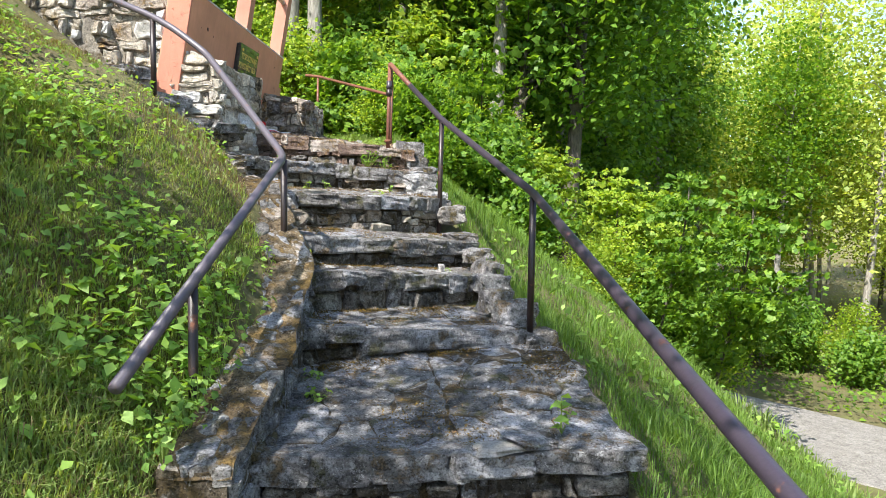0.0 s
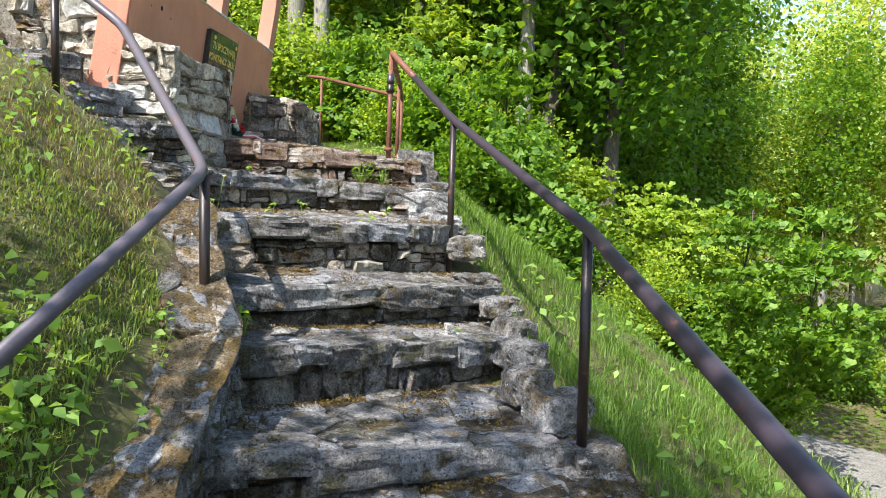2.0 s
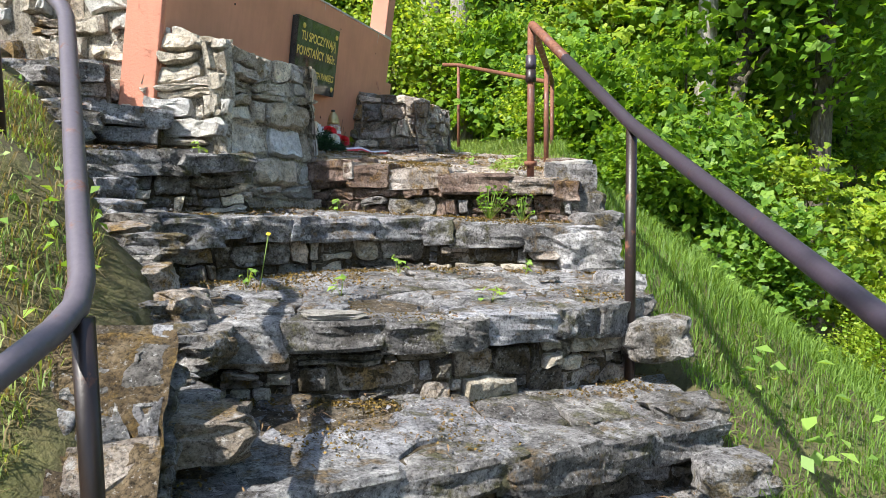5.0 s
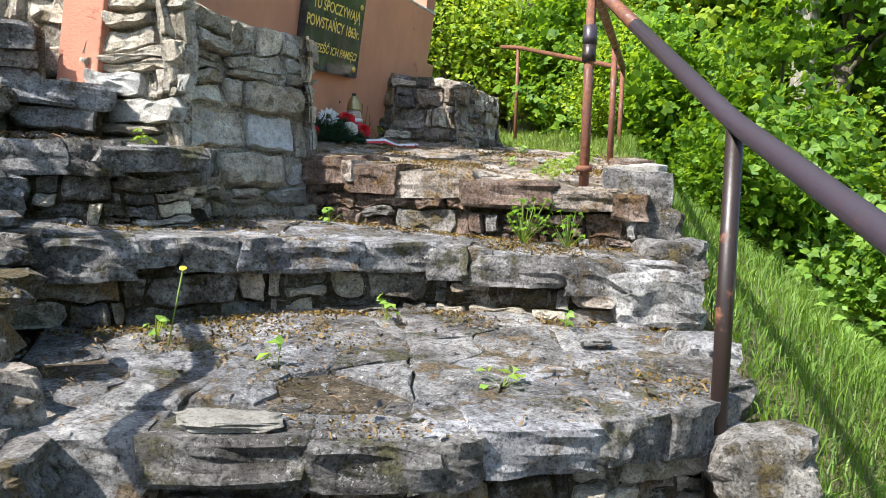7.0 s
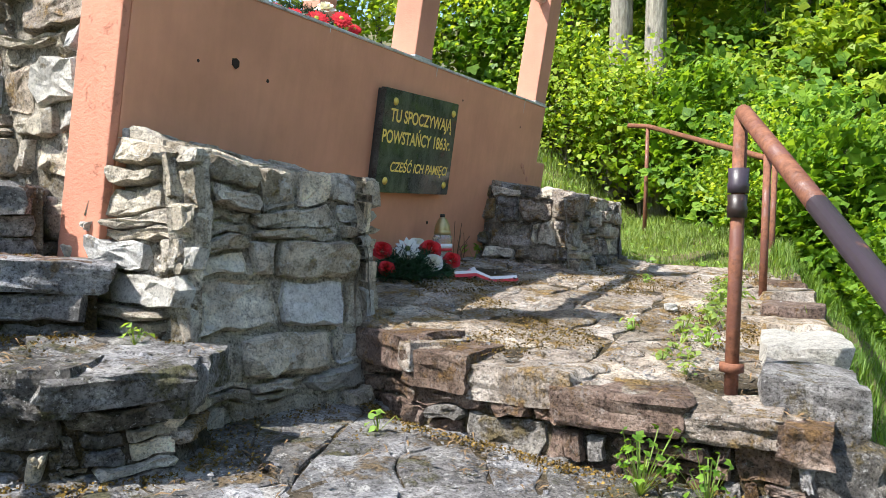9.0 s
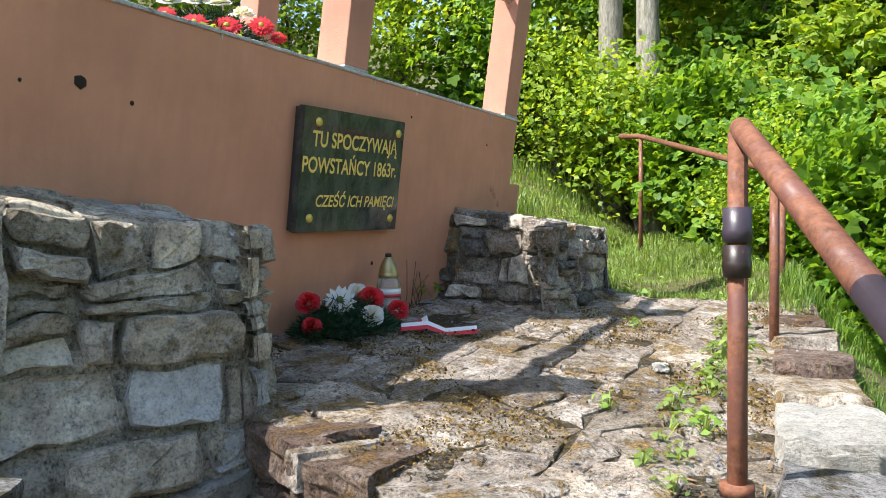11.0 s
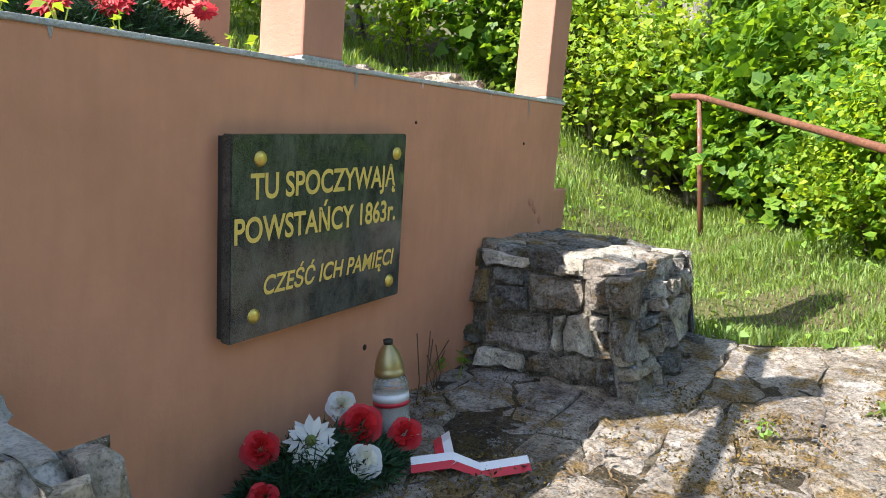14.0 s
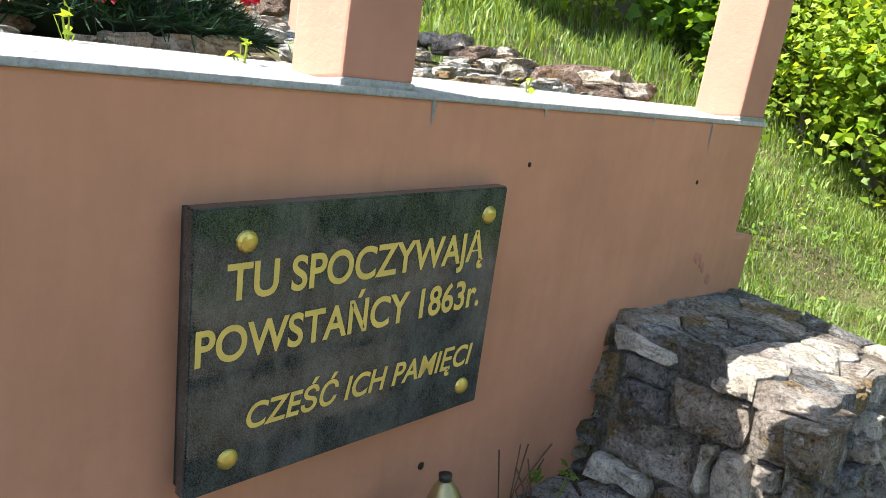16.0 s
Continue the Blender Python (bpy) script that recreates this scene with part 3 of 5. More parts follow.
def step(label, nose, back, level, drop, riser_mats, tread_mats, size=0.2, cap=(0.12, 0.36), chance=0.95, nose_mats=None):
    """One stone step: a mortar core, a rough riser, nose slabs and a paved tread."""
    nose_mats = nose_mats or [NOSE_STONE, NOSE_STONE, TREAD_STONE]
    STEPS.append((nose + back[::-1], level))
    c = sum((Vector((*p, 0)) for p in nose), Vector()) / len(nose)
    thing = empty("stone_step", (c.x, c.y, level(c.x, c.y) - drop), label, "step", "stair steps")
    run = Vector((nose[-1][0] - nose[0][0], nose[-1][1] - nose[0][1], 0)).normalized()
    core = [(x - run.y * 0.06, y + run.x * 0.06) for x, y in nose] + back[::-1]
    block("core", [(x, y, level(x, y) - 0.75) for x, y in core], [(x, y, level(x, y) - 0.005) for x, y in core], MORTAR, thing)
    for (ax, ay), (bx, by) in zip(nose, nose[1:]):
        a, b = Vector((ax, ay, 0)), Vector((bx, by, 0))
        u = (b - a).normalized()
        n = Vector((u.y, -u.x, 0))
        length = (b - a).length
        low = level((ax + bx) / 2, (ay + by) / 2) - drop
        capz = 0.09
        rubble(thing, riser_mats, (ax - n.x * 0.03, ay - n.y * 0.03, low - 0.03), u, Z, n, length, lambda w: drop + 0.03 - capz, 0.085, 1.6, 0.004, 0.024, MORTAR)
        w = -0.02
        while w < length - 0.03:
            l = min(rng.uniform(*cap), length - w + 0.03)
            h = rng.uniform(0.08, 0.125)
            p = a + u * (w + l / 2) - n * (0.12 - rng.uniform(0.0, 0.03))
            stone(thing, rng.choice(nose_mats), (p.x, p.y, level(p.x, p.y) - h / 2 + rng.uniform(-0.004, 0.012)), (l * 1.08, 0.25, h), u, Z, n)
            w += l + 0.004
    for i in range(len(nose) - 1):
        paving(thing, tread_mats, [nose[i], nose[i + 1], back[i + 1], back[i]], level, size, chance=chance)
    return thing


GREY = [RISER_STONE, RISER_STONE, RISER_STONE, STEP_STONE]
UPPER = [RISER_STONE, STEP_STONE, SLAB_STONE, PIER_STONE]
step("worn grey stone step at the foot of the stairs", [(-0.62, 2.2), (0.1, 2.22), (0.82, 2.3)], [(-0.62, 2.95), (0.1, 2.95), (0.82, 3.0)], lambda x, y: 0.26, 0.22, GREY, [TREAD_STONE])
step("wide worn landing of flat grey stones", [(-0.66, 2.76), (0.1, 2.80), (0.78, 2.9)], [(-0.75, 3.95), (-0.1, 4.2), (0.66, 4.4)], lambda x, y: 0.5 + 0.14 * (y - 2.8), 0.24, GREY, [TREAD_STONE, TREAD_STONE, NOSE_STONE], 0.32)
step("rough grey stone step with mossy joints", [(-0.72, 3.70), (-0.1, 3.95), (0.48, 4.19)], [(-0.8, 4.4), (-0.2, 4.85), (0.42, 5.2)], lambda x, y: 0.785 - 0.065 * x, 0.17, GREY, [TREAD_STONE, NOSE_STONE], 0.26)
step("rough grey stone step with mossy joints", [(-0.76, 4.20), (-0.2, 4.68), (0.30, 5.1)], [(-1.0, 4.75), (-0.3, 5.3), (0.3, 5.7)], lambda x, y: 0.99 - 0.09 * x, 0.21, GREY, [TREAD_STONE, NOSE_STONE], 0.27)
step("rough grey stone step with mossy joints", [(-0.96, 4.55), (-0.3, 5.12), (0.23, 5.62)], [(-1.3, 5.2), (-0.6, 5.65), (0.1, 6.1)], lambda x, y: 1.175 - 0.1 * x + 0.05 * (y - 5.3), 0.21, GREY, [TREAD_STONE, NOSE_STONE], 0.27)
step("grey stone step with a broken white edge stone", [(-1.30, 5.12), (-1.0, 5.27), (-0.56, 5.46), (-0.22, 5.72), (0.0, 6.02)], [(-1.8, 5.8), (-1.35, 6.25), (-1.05, 6.55), (-0.6, 6.65), (-0.08, 6.8)], lambda x, y: 1.465 - 0.04 * x + 0.04 * (y - 5.4), 0.27, UPPER, [TREAD_STONE, NOSE_STONE], 0.3)
step("broad curved grey stone step below the memorial", [(-1.92, 5.56), (-1.58, 5.85), (-1.34, 6.20), (-0.90, 6.50), (-0.46, 6.57), (-0.14, 6.66)], [(-2.2, 6.0), (-1.95, 6.35), (-1.75, 7.25), (-1.4, 7.35), (-0.9, 7.4), (-0.22, 7.45)], lambda x, y: 1.705 - 0.055 * x, 0.22, UPPER, [TREAD_STONE, NOSE_STONE, TREAD_STONE], 0.3)
step("grey stone step turning up the hill", [(-2.15, 5.82), (-1.81, 6.06), (-1.68, 6.3), (-1.80, 6.52)], [(-2.62, 6.2), (-2.5, 6.35), (-2.35, 6.43), (-2.28, 6.5)], lambda x, y: 2.06 - 0.05 * (x + 1.8), 0.24, UPPER, [TREAD_STONE, NOSE_STONE], 0.26)
step("brown stone step beside the rubble wall", [(-2.62, 6.0), (-2.36, 6.18), (-2.18, 6.42)], [(-3.05, 6.3), (-2.8, 6.4), (-2.42, 6.44)], lambda x, y: 2.30, 0.22, [RED_STONE, STEP_STONE], [RED_STONE], 0.2)
step("brown stone step beside the rubble wall", [(-2.95, 6.1), (-2.62, 6.25), (-2.46, 6.42)], [(-3.4, 6.38), (-3.2, 6.42), (-2.6, 6.44)], lambda x, y: 2.52, 0.22, [RED_STONE, STEP_STONE], [RED_STONE], 0.2)


def terrace_z(x, y):
    return 2.0 + 0.07 * (y - 7.2) - 0.1 * (x + 1.0)


step("sunlit terrace of broad flat stones with moss", [(-2.35, 7.24), (-1.78, 7.20), (-1.47, 7.04), (-0.95, 7.0), (-0.30, 7.06)], [(-2.35, 9.7), (-1.75, 9.8), (-1.4, 9.8), (-1.1, 9.9), (-0.62, 10.4)], terrace_z, 0.24, [RED_STONE, RED_STONE, STEP_STONE], [SLAB_STONE], 0.30, cap=(0.2, 0.36), chance=0.97, nose_mats=[RED_STONE, SLAB_STONE])


# kerb wall along the hill side of the stairs
kerb_wall = empty("kerb_wall", (-0.75, 2.6, 0.4), "low kerb wall of rough mossy stones beside the stairs", "wall", kind="structure")
KERB = [(-0.70, 2.45, 0.58), (-0.66, 3.2, 0.80), (-0.69, 3.7, 0.98), (-0.72, 4.12, 1.17), (-0.95, 4.50, 1.42), (-1.05, 4.75, 1.62)]
for (ax, ay, az), (bx, by, bz) in zip(KERB, KERB[1:]):
    a, b = Vector((ax, ay, 0)), Vector((bx, by, 0))
    u = (b - a).normalized()
    n = Vector((u.y, -u.x, 0))
    length = (b - a).length
    w = n * -0.24
    block("core", [(ax, ay, az - 0.6), (bx, by, bz - 0.6), (bx + w.x, by + w.y, bz - 0.6), (ax + w.x, ay + w.y, az - 0.6)],
          [(ax, ay, az - 0.03), (bx, by, bz - 0.03), (bx + w.x, by + w.y, bz - 0.02), (ax + w.x, ay + w.y, az - 0.02)], MORTAR, kerb_wall)
    rubble(kerb_wall, [STEP_STONE, TREAD_STONE, NOSE_STONE], (ax, ay, az - 0.36), u, Z, n, length, lambda q, s=(bz - az) / length: 0.30 + s * q, 0.1, 1.6, mortar=MORTAR)
    paving(kerb_wall, [STEP_STONE, NOSE_STONE, TREAD_STONE, SLAB_STONE], [(ax + n.x * 0.02, ay + n.y * 0.02), (bx + n.x * 0.02, by + n.y * 0.02), (bx + w.x, by + w.y), (ax + w.x, ay + w.y)],
           lambda x, y, a=a, u=u, az=az, s=(bz - az) / length: az - 0.025 + s * (Vector((x, y, 0)) - a).dot(u), 0.17, 0.008, 0.06, 0.018, 0.7)
    ud = (Vector((bx, by, bz)) - Vector((ax, ay, az))).normalized()
    mortar_sheet(kerb_wall, EARTH, Vector((ax, ay, az - 0.012)) + n * 0.02, ud, -n, Z, (Vector((bx, by, bz)) - Vector((ax, ay, az))).length, lambda q: 0.27, 0.004, "earth")

# rubble edge where the hill meets the turning steps
hill_edge = empty("rubble_edge", (-1.6, 5.3, 1.8), "rubble of grey stones holding the grassy bank", "wall", kind="structure")
for i in range(64):
    f = i / 63
    y = 4.72 + 1.6 * f
    x = float(kerb_x(y)) + rng.uniform(-0.20, 0.10)
    z = float(kerb_z(y)) + rng.uniform(-0.16, 0.0)
    s = rng.uniform(0.08, 0.22)
    ang = rng.uniform(0, 3.1)
    stone(hill_edge, rng.choice([STEP_STONE, STEP_STONE, TREAD_STONE, SLAB_STONE, RISER_STONE]), (x, y + rng.uniform(-0.05, 0.05), z), (s * 1.4, s, s * 0.55), Vector((math.cos(ang), math.sin(ang), 0)), Z, Vector((math.sin(ang), -math.cos(ang), 0)), 1)

# edge blocks on the valley side of the stairs
EDGE = [(0.66, 3.93, 0.60, 0.26, 0.2, 0.11), (0.58, 4.2, 0.70, 0.22, 0.2, 0.16), (0.46, 4.36, 0.84, 0.24, 0.22, 0.17), (0.36, 4.62, 0.88, 0.22, 0.2, 0.16),
        (0.36, 4.92, 0.95, 0.24, 0.2, 0.14), (0.34, 5.2, 1.0, 0.2, 0.2, 0.16), (0.28, 5.45, 1.10, 0.22, 0.2, 0.12), (0.16, 5.68, 1.20, 0.26, 0.2, 0.12),
        (0.08, 5.98, 1.38, 0.26, 0.22, 0.16), (-0.02, 6.25, 1.46, 0.2, 0.18, 0.1), (-0.05, 6.42, 1.5, 0.2, 0.2, 0.14), (-0.22, 6.74, 1.62, 0.34, 0.30, 0.22), (-0.16, 7.0, 1.72, 0.26, 0.24, 0.16), (-0.24, 7.2, 1.80, 0.24, 0.22, 0.2)]
for x, y, z, a, b, c in EDGE:
    ob = stone(None, rng.choice([STEP_STONE, STEP_STONE, TREAD_STONE]), (x - 0.02, y, z - 0.015), (a * 0.86, b * 0.86, c * 0.9), Vector((0.93, 0.36, 0)), Z, Vector((0.36, -0.93, 0)), 1, "edge_stone")
    tagged(ob, "rough grey block of stone at the step's edge", "stone", "edge stones")
for x, y, z, a, b, c, m in [(-0.34, 7.36, 1.93, 0.26, 0.36, 0.2, STEP_STONE), (-0.40, 7.86, 1.95, 0.26, 0.42, 0.22, WHITE_STONE), (-0.44, 8.30, 1.96, 0.26, 0.38, 0.22, SLAB_STONE), (-0.49, 8.74, 2.0, 0.26, 0.4, 0.2, RED_STONE), (-0.56, 9.2, 2.04, 0.26, 0.4, 0.18, SLAB_STONE), (-0.62, 9.66, 2.07, 0.26, 0.4, 0.16, RED_STONE), (-0.68, 10.1, 2.1, 0.26, 0.4, 0.14, SLAB_STONE)]:
    ob = stone(None, m, (x, y, z), (a, b, c), Vector((1, 0.12, 0)).normalized(), Z, Vector((0.12, -1, 0)).normalized(), 0, "edge_stone")
    tagged(ob, "flat border block along the terrace edge", "stone", "terrace edge stones")

# ---- memorial ----
LEAN_X, SKEW = 0.15, 0.030


def face_x(y, z):
    """The leaning front face of the memorial wall."""
    return -2.140 + SKEW * (y - 8.18) + LEAN_X * (z - 3.03)


WALL_TOP, Y0, Y1 = 3.230, 6.52, 9.69
wall = empty("memorial_wall", (-2.3, 8.0, 2.0), "terracotta plastered memorial wall leaning forward", "wall", kind="structure")


def slab_between(name, y0, y1, z0, z1, t0, t1, mat, bevel=0.008, label=""):
    """A piece of the leaning wall from depth t0 (front) to t1 (back)."""
    lo = [(face_x(y0, z0) - t0, y0, z0), (face_x(y1, z0) - t0, y1, z0), (face_x(y1, z0) - t1, y1, z0), (face_x(y0, z0) - t1, y0, z0)]
    hi = [(face_x(y0, z1) - t0, y0, z1), (face_x(y1, z1) - t0, y1, z1), (face_x(y1, z1) - t1, y1, z1), (face_x(y0, z1) - t1, y0, z1)]
    return block(name, lo, hi, mat, wall, label, bevel)


slab_between("front", Y0 + 0.03, Y1, 1.8, WALL_TOP - 0.012, 0, 0.22, PLASTER)
slab_between("end_face", Y0, Y0 + 0.03, 1.8, WALL_TOP + 0.2, 0.002, 0.20, PLASTER_WORN, 0.006, "chipped red plaster end face")
cop = [(face_x(y, WALL_TOP) + dx, y, WALL_TOP + dz) for y in (Y0 + 0.03, Y1 + 0.01) for dx, dz in ((0.004, -0.014), (0.004, -0.002), (-0.25, 0.045), (-0.25, -0.014))]
block("coping", cop[:4], cop[4:], CONCRETE, wall, "whitewashed top of the wall", 0.003)
slab_between("buttress", Y1, Y1 + 0.16, 1.8, 2.865, 0.01, 0.2, PLASTER, 0.012)
slab_between("far_side", Y1 - 0.2, Y1 - 0.004, 1.8, WALL_TOP - 0.02, 0.222, 1.2, PLASTER)

for y0, wd, back, tall in ((8.095, 0.152, 0.0, 0.93), (9.52, 0.162, 0.0, 0.93), (6.60, 0.15, 0.0, 0.93), (9.0, 0.17, 1.42, 1.35), (6.9, 0.17, 1.6, 1.35)):
    pil = empty("pillar", (face_x(y0, WALL_TOP) - back, y0, WALL_TOP), "square pink-terracotta pillar on the memorial wall", "pillar", "memorial pillars")
    for nm, z0, z1, grow, mat in (("foot", WALL_TOP - 0.002 if not back else 3.0, WALL_TOP + 0.012, 0.004, CONCRETE), ("shaft", WALL_TOP + 0.011, WALL_TOP + tall, 0.0, PILLAR_PAINT)):
        ring = lambda z: [(face_x(y, z) - back - t, y, z) for y, t in ((y0 - grow, 0.004 - grow), (y0 + wd + grow, 0.004 - grow), (y0 + wd + grow, 0.15 + grow), (y0 - grow, 0.15 + grow))]
        block(nm, ring(z0), ring(z1), mat, pil, bevel=0.006)

bar = empty("cross_bar", (-2.05, 8.8, 3.85), "thin pale pipe joining two memorial pillars", "pipe")
tube("pipe", [(face_x(y, 3.88) - 0.07, y, 3.88) for y in (6.64, 7.4, 8.17, 8.9, 9.62)], 0.030, simple("pale_metal", (0.5, 0.42, 0.38), 0.5), bar)

# rubble side wall that meets the red end face
side = empty("rubble_wall", (-4.0, 6.6, 2.0), "wall of pale rubble limestone beside the memorial", "wall", kind="structure")
block("core", [(-7.0, 6.58, 1.8), (-2.42, 6.58, 1.8), (-2.42, 6.85, 1.8), (-7.0, 6.85, 1.8)], [(-7.0, 6.58, 3.95), (-2.28, 6.58, 3.42), (-2.28, 6.85, 3.42), (-7.0, 6.85, 3.95)], PIER_MORTAR, side)
rubble(side, [PIER_STONE, PIER_STONE, WHITE_STONE, SLAB_STONE], (-5.0, 6.58, 2.25), (1, 0, 0), (0, 0, 1), (0, -1, 0), 2.60, lambda q: 1.45 - 0.12 * q, 0.12, 1.4, 0.006, 0.045, PIER_MORTAR)
block("core", [(-7.0, 6.85, 1.8), (-6.6, 6.85, 1.8), (-6.6, 9.6, 1.8), (-7.0, 9.6, 1.8)], [(-7.0, 6.85, 3.9), (-6.6, 6.85, 3.9), (-6.6, 9.6, 3.9), (-7.0, 9.6, 3.9)], PIER_MORTAR, side)


def pier(label, ring_low, ring_high, faces, mats, mortar, size):
    """A stubby rubble pier: mortar core, stones on its open faces and flat stones on top."""
    c = sum((Vector(p) for p in ring_low), Vector()) / len(ring_low)
    thing = empty("stone_pier", c, label, "pier", "stone piers")
    top_c = sum((Vector(p) for p in ring_high), Vector()) / len(ring_high)
    block("core", [c.lerp(Vector(p), 0.86) for p in ring_low], [top_c.lerp(Vector(p), 0.86) - Z * 0.01 for p in ring_high], mortar, thing)
    for i in faces:
        a, b = Vector(ring_low[i]), Vector(ring_low[(i + 1) % 4])
        a2, b2 = Vector(ring_high[i]), Vector(ring_high[(i + 1) % 4])
        u = (b - a).normalized()
        v = ((a2 + b2) - (a + b)).normalized()
        v = (v - u * v.dot(u)).normalized()
        n = u.cross(v)
        ha, hb = (a2 - a).dot(v), (b2 - b).dot(v)
        length = (b - a).length
        rubble(thing, mats, a, u, v, n, length, lambda q: ha + (hb - ha) * q / length, size, 1.55, 0.006, 0.032, mortar)
    hx = [p[:2] for p in ring_high]

    def level(x, y):
        a, b, d = (Vector(ring_high[k]) for k in (0, 1, 3))
        nn = (b - a).cross(d - a)
        return a.z - ((x - a.x) * nn.x + (y - a.y) * nn.y) / nn.z
    cx, cy = sum(p[0] for p in hx) / 4, sum(p[1] for p in hx) / 4
    paving(thing, mats + [STEP_STONE], [(cx + (x - cx) * 1.02, cy + (y - cy) * 1.02) for x, y in hx], level, 0.17, 0.006, 0.05, 0.02)
    return thing


PALE = [PIER_STONE, PIER_STONE, PIER_STONE, WHITE_STONE]
pier("pale limestone pier of rough courses before the wall",
     [(-2.36, 6.50, 1.6), (-1.90, 6.50, 1.6), (-1.71, 7.27, 1.6), (-2.26, 7.38, 1.6)],
     [(-2.27, 6.556, 2.70), (-2.00, 6.60, 2.625), (-1.79, 7.19, 2.59), (-2.20, 7.28, 2.63)], (0, 1, 2), PALE, PIER_MORTAR, 0.115)
pier("weathered grey limestone pier before the wall",
     [(-2.24, 9.02, 1.9), (-1.57, 8.93, 1.9), (-1.55, 9.80, 1.9), (-2.14, 9.85, 1.9)],
     [(-2.18, 9.09, 2.68), (-1.60, 8.98, 2.595), (-1.60, 9.73, 2.60), (-2.12, 9.78, 2.66)], (0, 1, 2), [PIER_STONE, SLAB_STONE, SLAB_STONE, STEP_STONE], PIER_MORTAR, 0.095)

# plaque
BLACK_GRANITE, bnt, bbs = material("dusty_sheen_black_granite")
bv = coords(bnt)
speck = ramp(bnt, tex_noise(bnt, bv, 420, 2, 0.5), [(0.4, (0.012, 0.014, 0.013)), (0.62, (0.07, 0.075, 0.07))])
# grey dust, mixed in strongly to paint the tablet's pale reflections too
dust_sheen = ramp(bnt, tex_noise(bnt, coords(bnt, (1, 3, 1.6)), 5, 8, 0.75), [(0.42, (0, 0, 0)), (0.75, (1, 1, 1))])
bnt.links.new(mix(bnt, maths(bnt, "MULTIPLY", dust_sheen, 0.42), speck, (0.26, 0.26, 0.24)), bbs.inputs["Base Color"])
bnt.links.new(ramp(bnt, dust_sheen, [(0, (0.04, 0.04, 0.04)), (1, (0.30, 0.30, 0.30))]), bbs.inputs["Roughness"])
GOLD_PAINT = simple("gold_paint", (0.78, 0.56, 0.14), 0.5, 0.0, 0.2)
BRASS = simple("brass", (0.75, 0.55, 0.14), 0.35, 0.7, 0.2)
PY0, PY1, PZ0, PZ1 = 7.848, 8.508, 2.577, 3.047
P_O = Vector((face_x(PY0, PZ0), PY0, PZ0))
P_U = Vector((face_x(PY1, PZ0) - face_x(PY0, PZ0), PY1 - PY0, 0.019)).normalized()
P_V = Vector((LEAN_X, 0, 1))
P_V = (P_V - P_U * P_V.dot(P_U)).normalized()
P_N = P_U.cross(P_V)
PW, PH = PY1 - PY0, (PZ1 - PZ0) / P_V.z
plaque = new("memorial_plaque")
plaque.matrix_world = Matrix.Translation(P_O) @ Matrix((P_U, P_V, P_N)).transposed().to_4x4()
tagged(plaque, "polished black granite memorial plaque with gold lettering", "plaque")


def local_box(name, x0, y0, z0, x1, y1, z1, mat, parent, label="", bevel=0.003):
    bm = bmesh.new()
    bmesh.ops.create_cube(bm, size=1)
    for v in bm.verts:
        v.co = Vector(((x0 + x1) / 2 + v.co.x * (x1 - x0), (y0 + y1) / 2 + v.co.y * (y1 - y0), (z0 + z1) / 2 + v.co.z * (z1 - z0)))
    if bevel:
        bmesh.ops.bevel(bm, geom=bm.edges[:], offset=bevel, segments=2, affect="EDGES")
    return part(name, bm, mat, parent, label)


local_box("tablet", 0, 0, 0.018, PW, PH, 0.048, BLACK_GRANITE, plaque)
local_box("backing", 0.006, 0.006, -0.01, PW - 0.006, PH - 0.006, 0.019, simple("dark_adhesive", (0.03, 0.025, 0.022), 0.8), plaque, bevel=0)


def glyphs(text, shear):
    cu = bpy.data.curves.new("lettering", "FONT")
    cu.body, cu.size, cu.extrude, cu.shear, cu.offset = text, 1.0, 0.0, shear, 0.02
    tmp = bpy.data.objects.new("lettering", cu)
    scene.collection.objects.link(tmp)
    bpy.context.view_layer.update()
    me = bpy.data.meshes.new_from_object(tmp.evaluated_get(bpy.context.evaluated_depsgraph_get()))
    bpy.data.objects.remove(tmp)
    co = np.zeros(len(me.vertices) * 3, np.float32)
    me.vertices.foreach_get("co", co)
    return me, co.reshape(-1, 3)


def lettering(text, x, y, width, height, shear=0.0):
    """One line of gold letters, each letter a part."""
    _, whole = glyphs(text, shear)
    left, sx = whole[:, 0].min(), width / (whole[:, 0].max() - whole[:, 0].min())
    for i, ch in enumerate(text):
        if ch == " ":
            continue
        _, upto = glyphs(text[:i + 1], shear)
        me, co = glyphs(ch, shear)
        co[:, 0] += upto[:, 0].max() - co[:, 0].max() if ch not in "TAJĄYWP" else 0
        if ch in "TAJĄYWP":
            _, ref = glyphs(text[:i] + "I", shear)
            _, one = glyphs("I", shear)
            co[:, 0] += ref[:, 0].max() - one[:, 0].max()
        co[:, 0] = x + (co[:, 0] - left) * sx
        co[:, 1] = y + co[:, 1] * height / 0.70
        co[:, 2] = 0.0495
        me.vertices.foreach_set("co", co.ravel())
        me.materials.clear()
        part_of("letter", me, GOLD_PAINT, plaque, "gold painted letter")


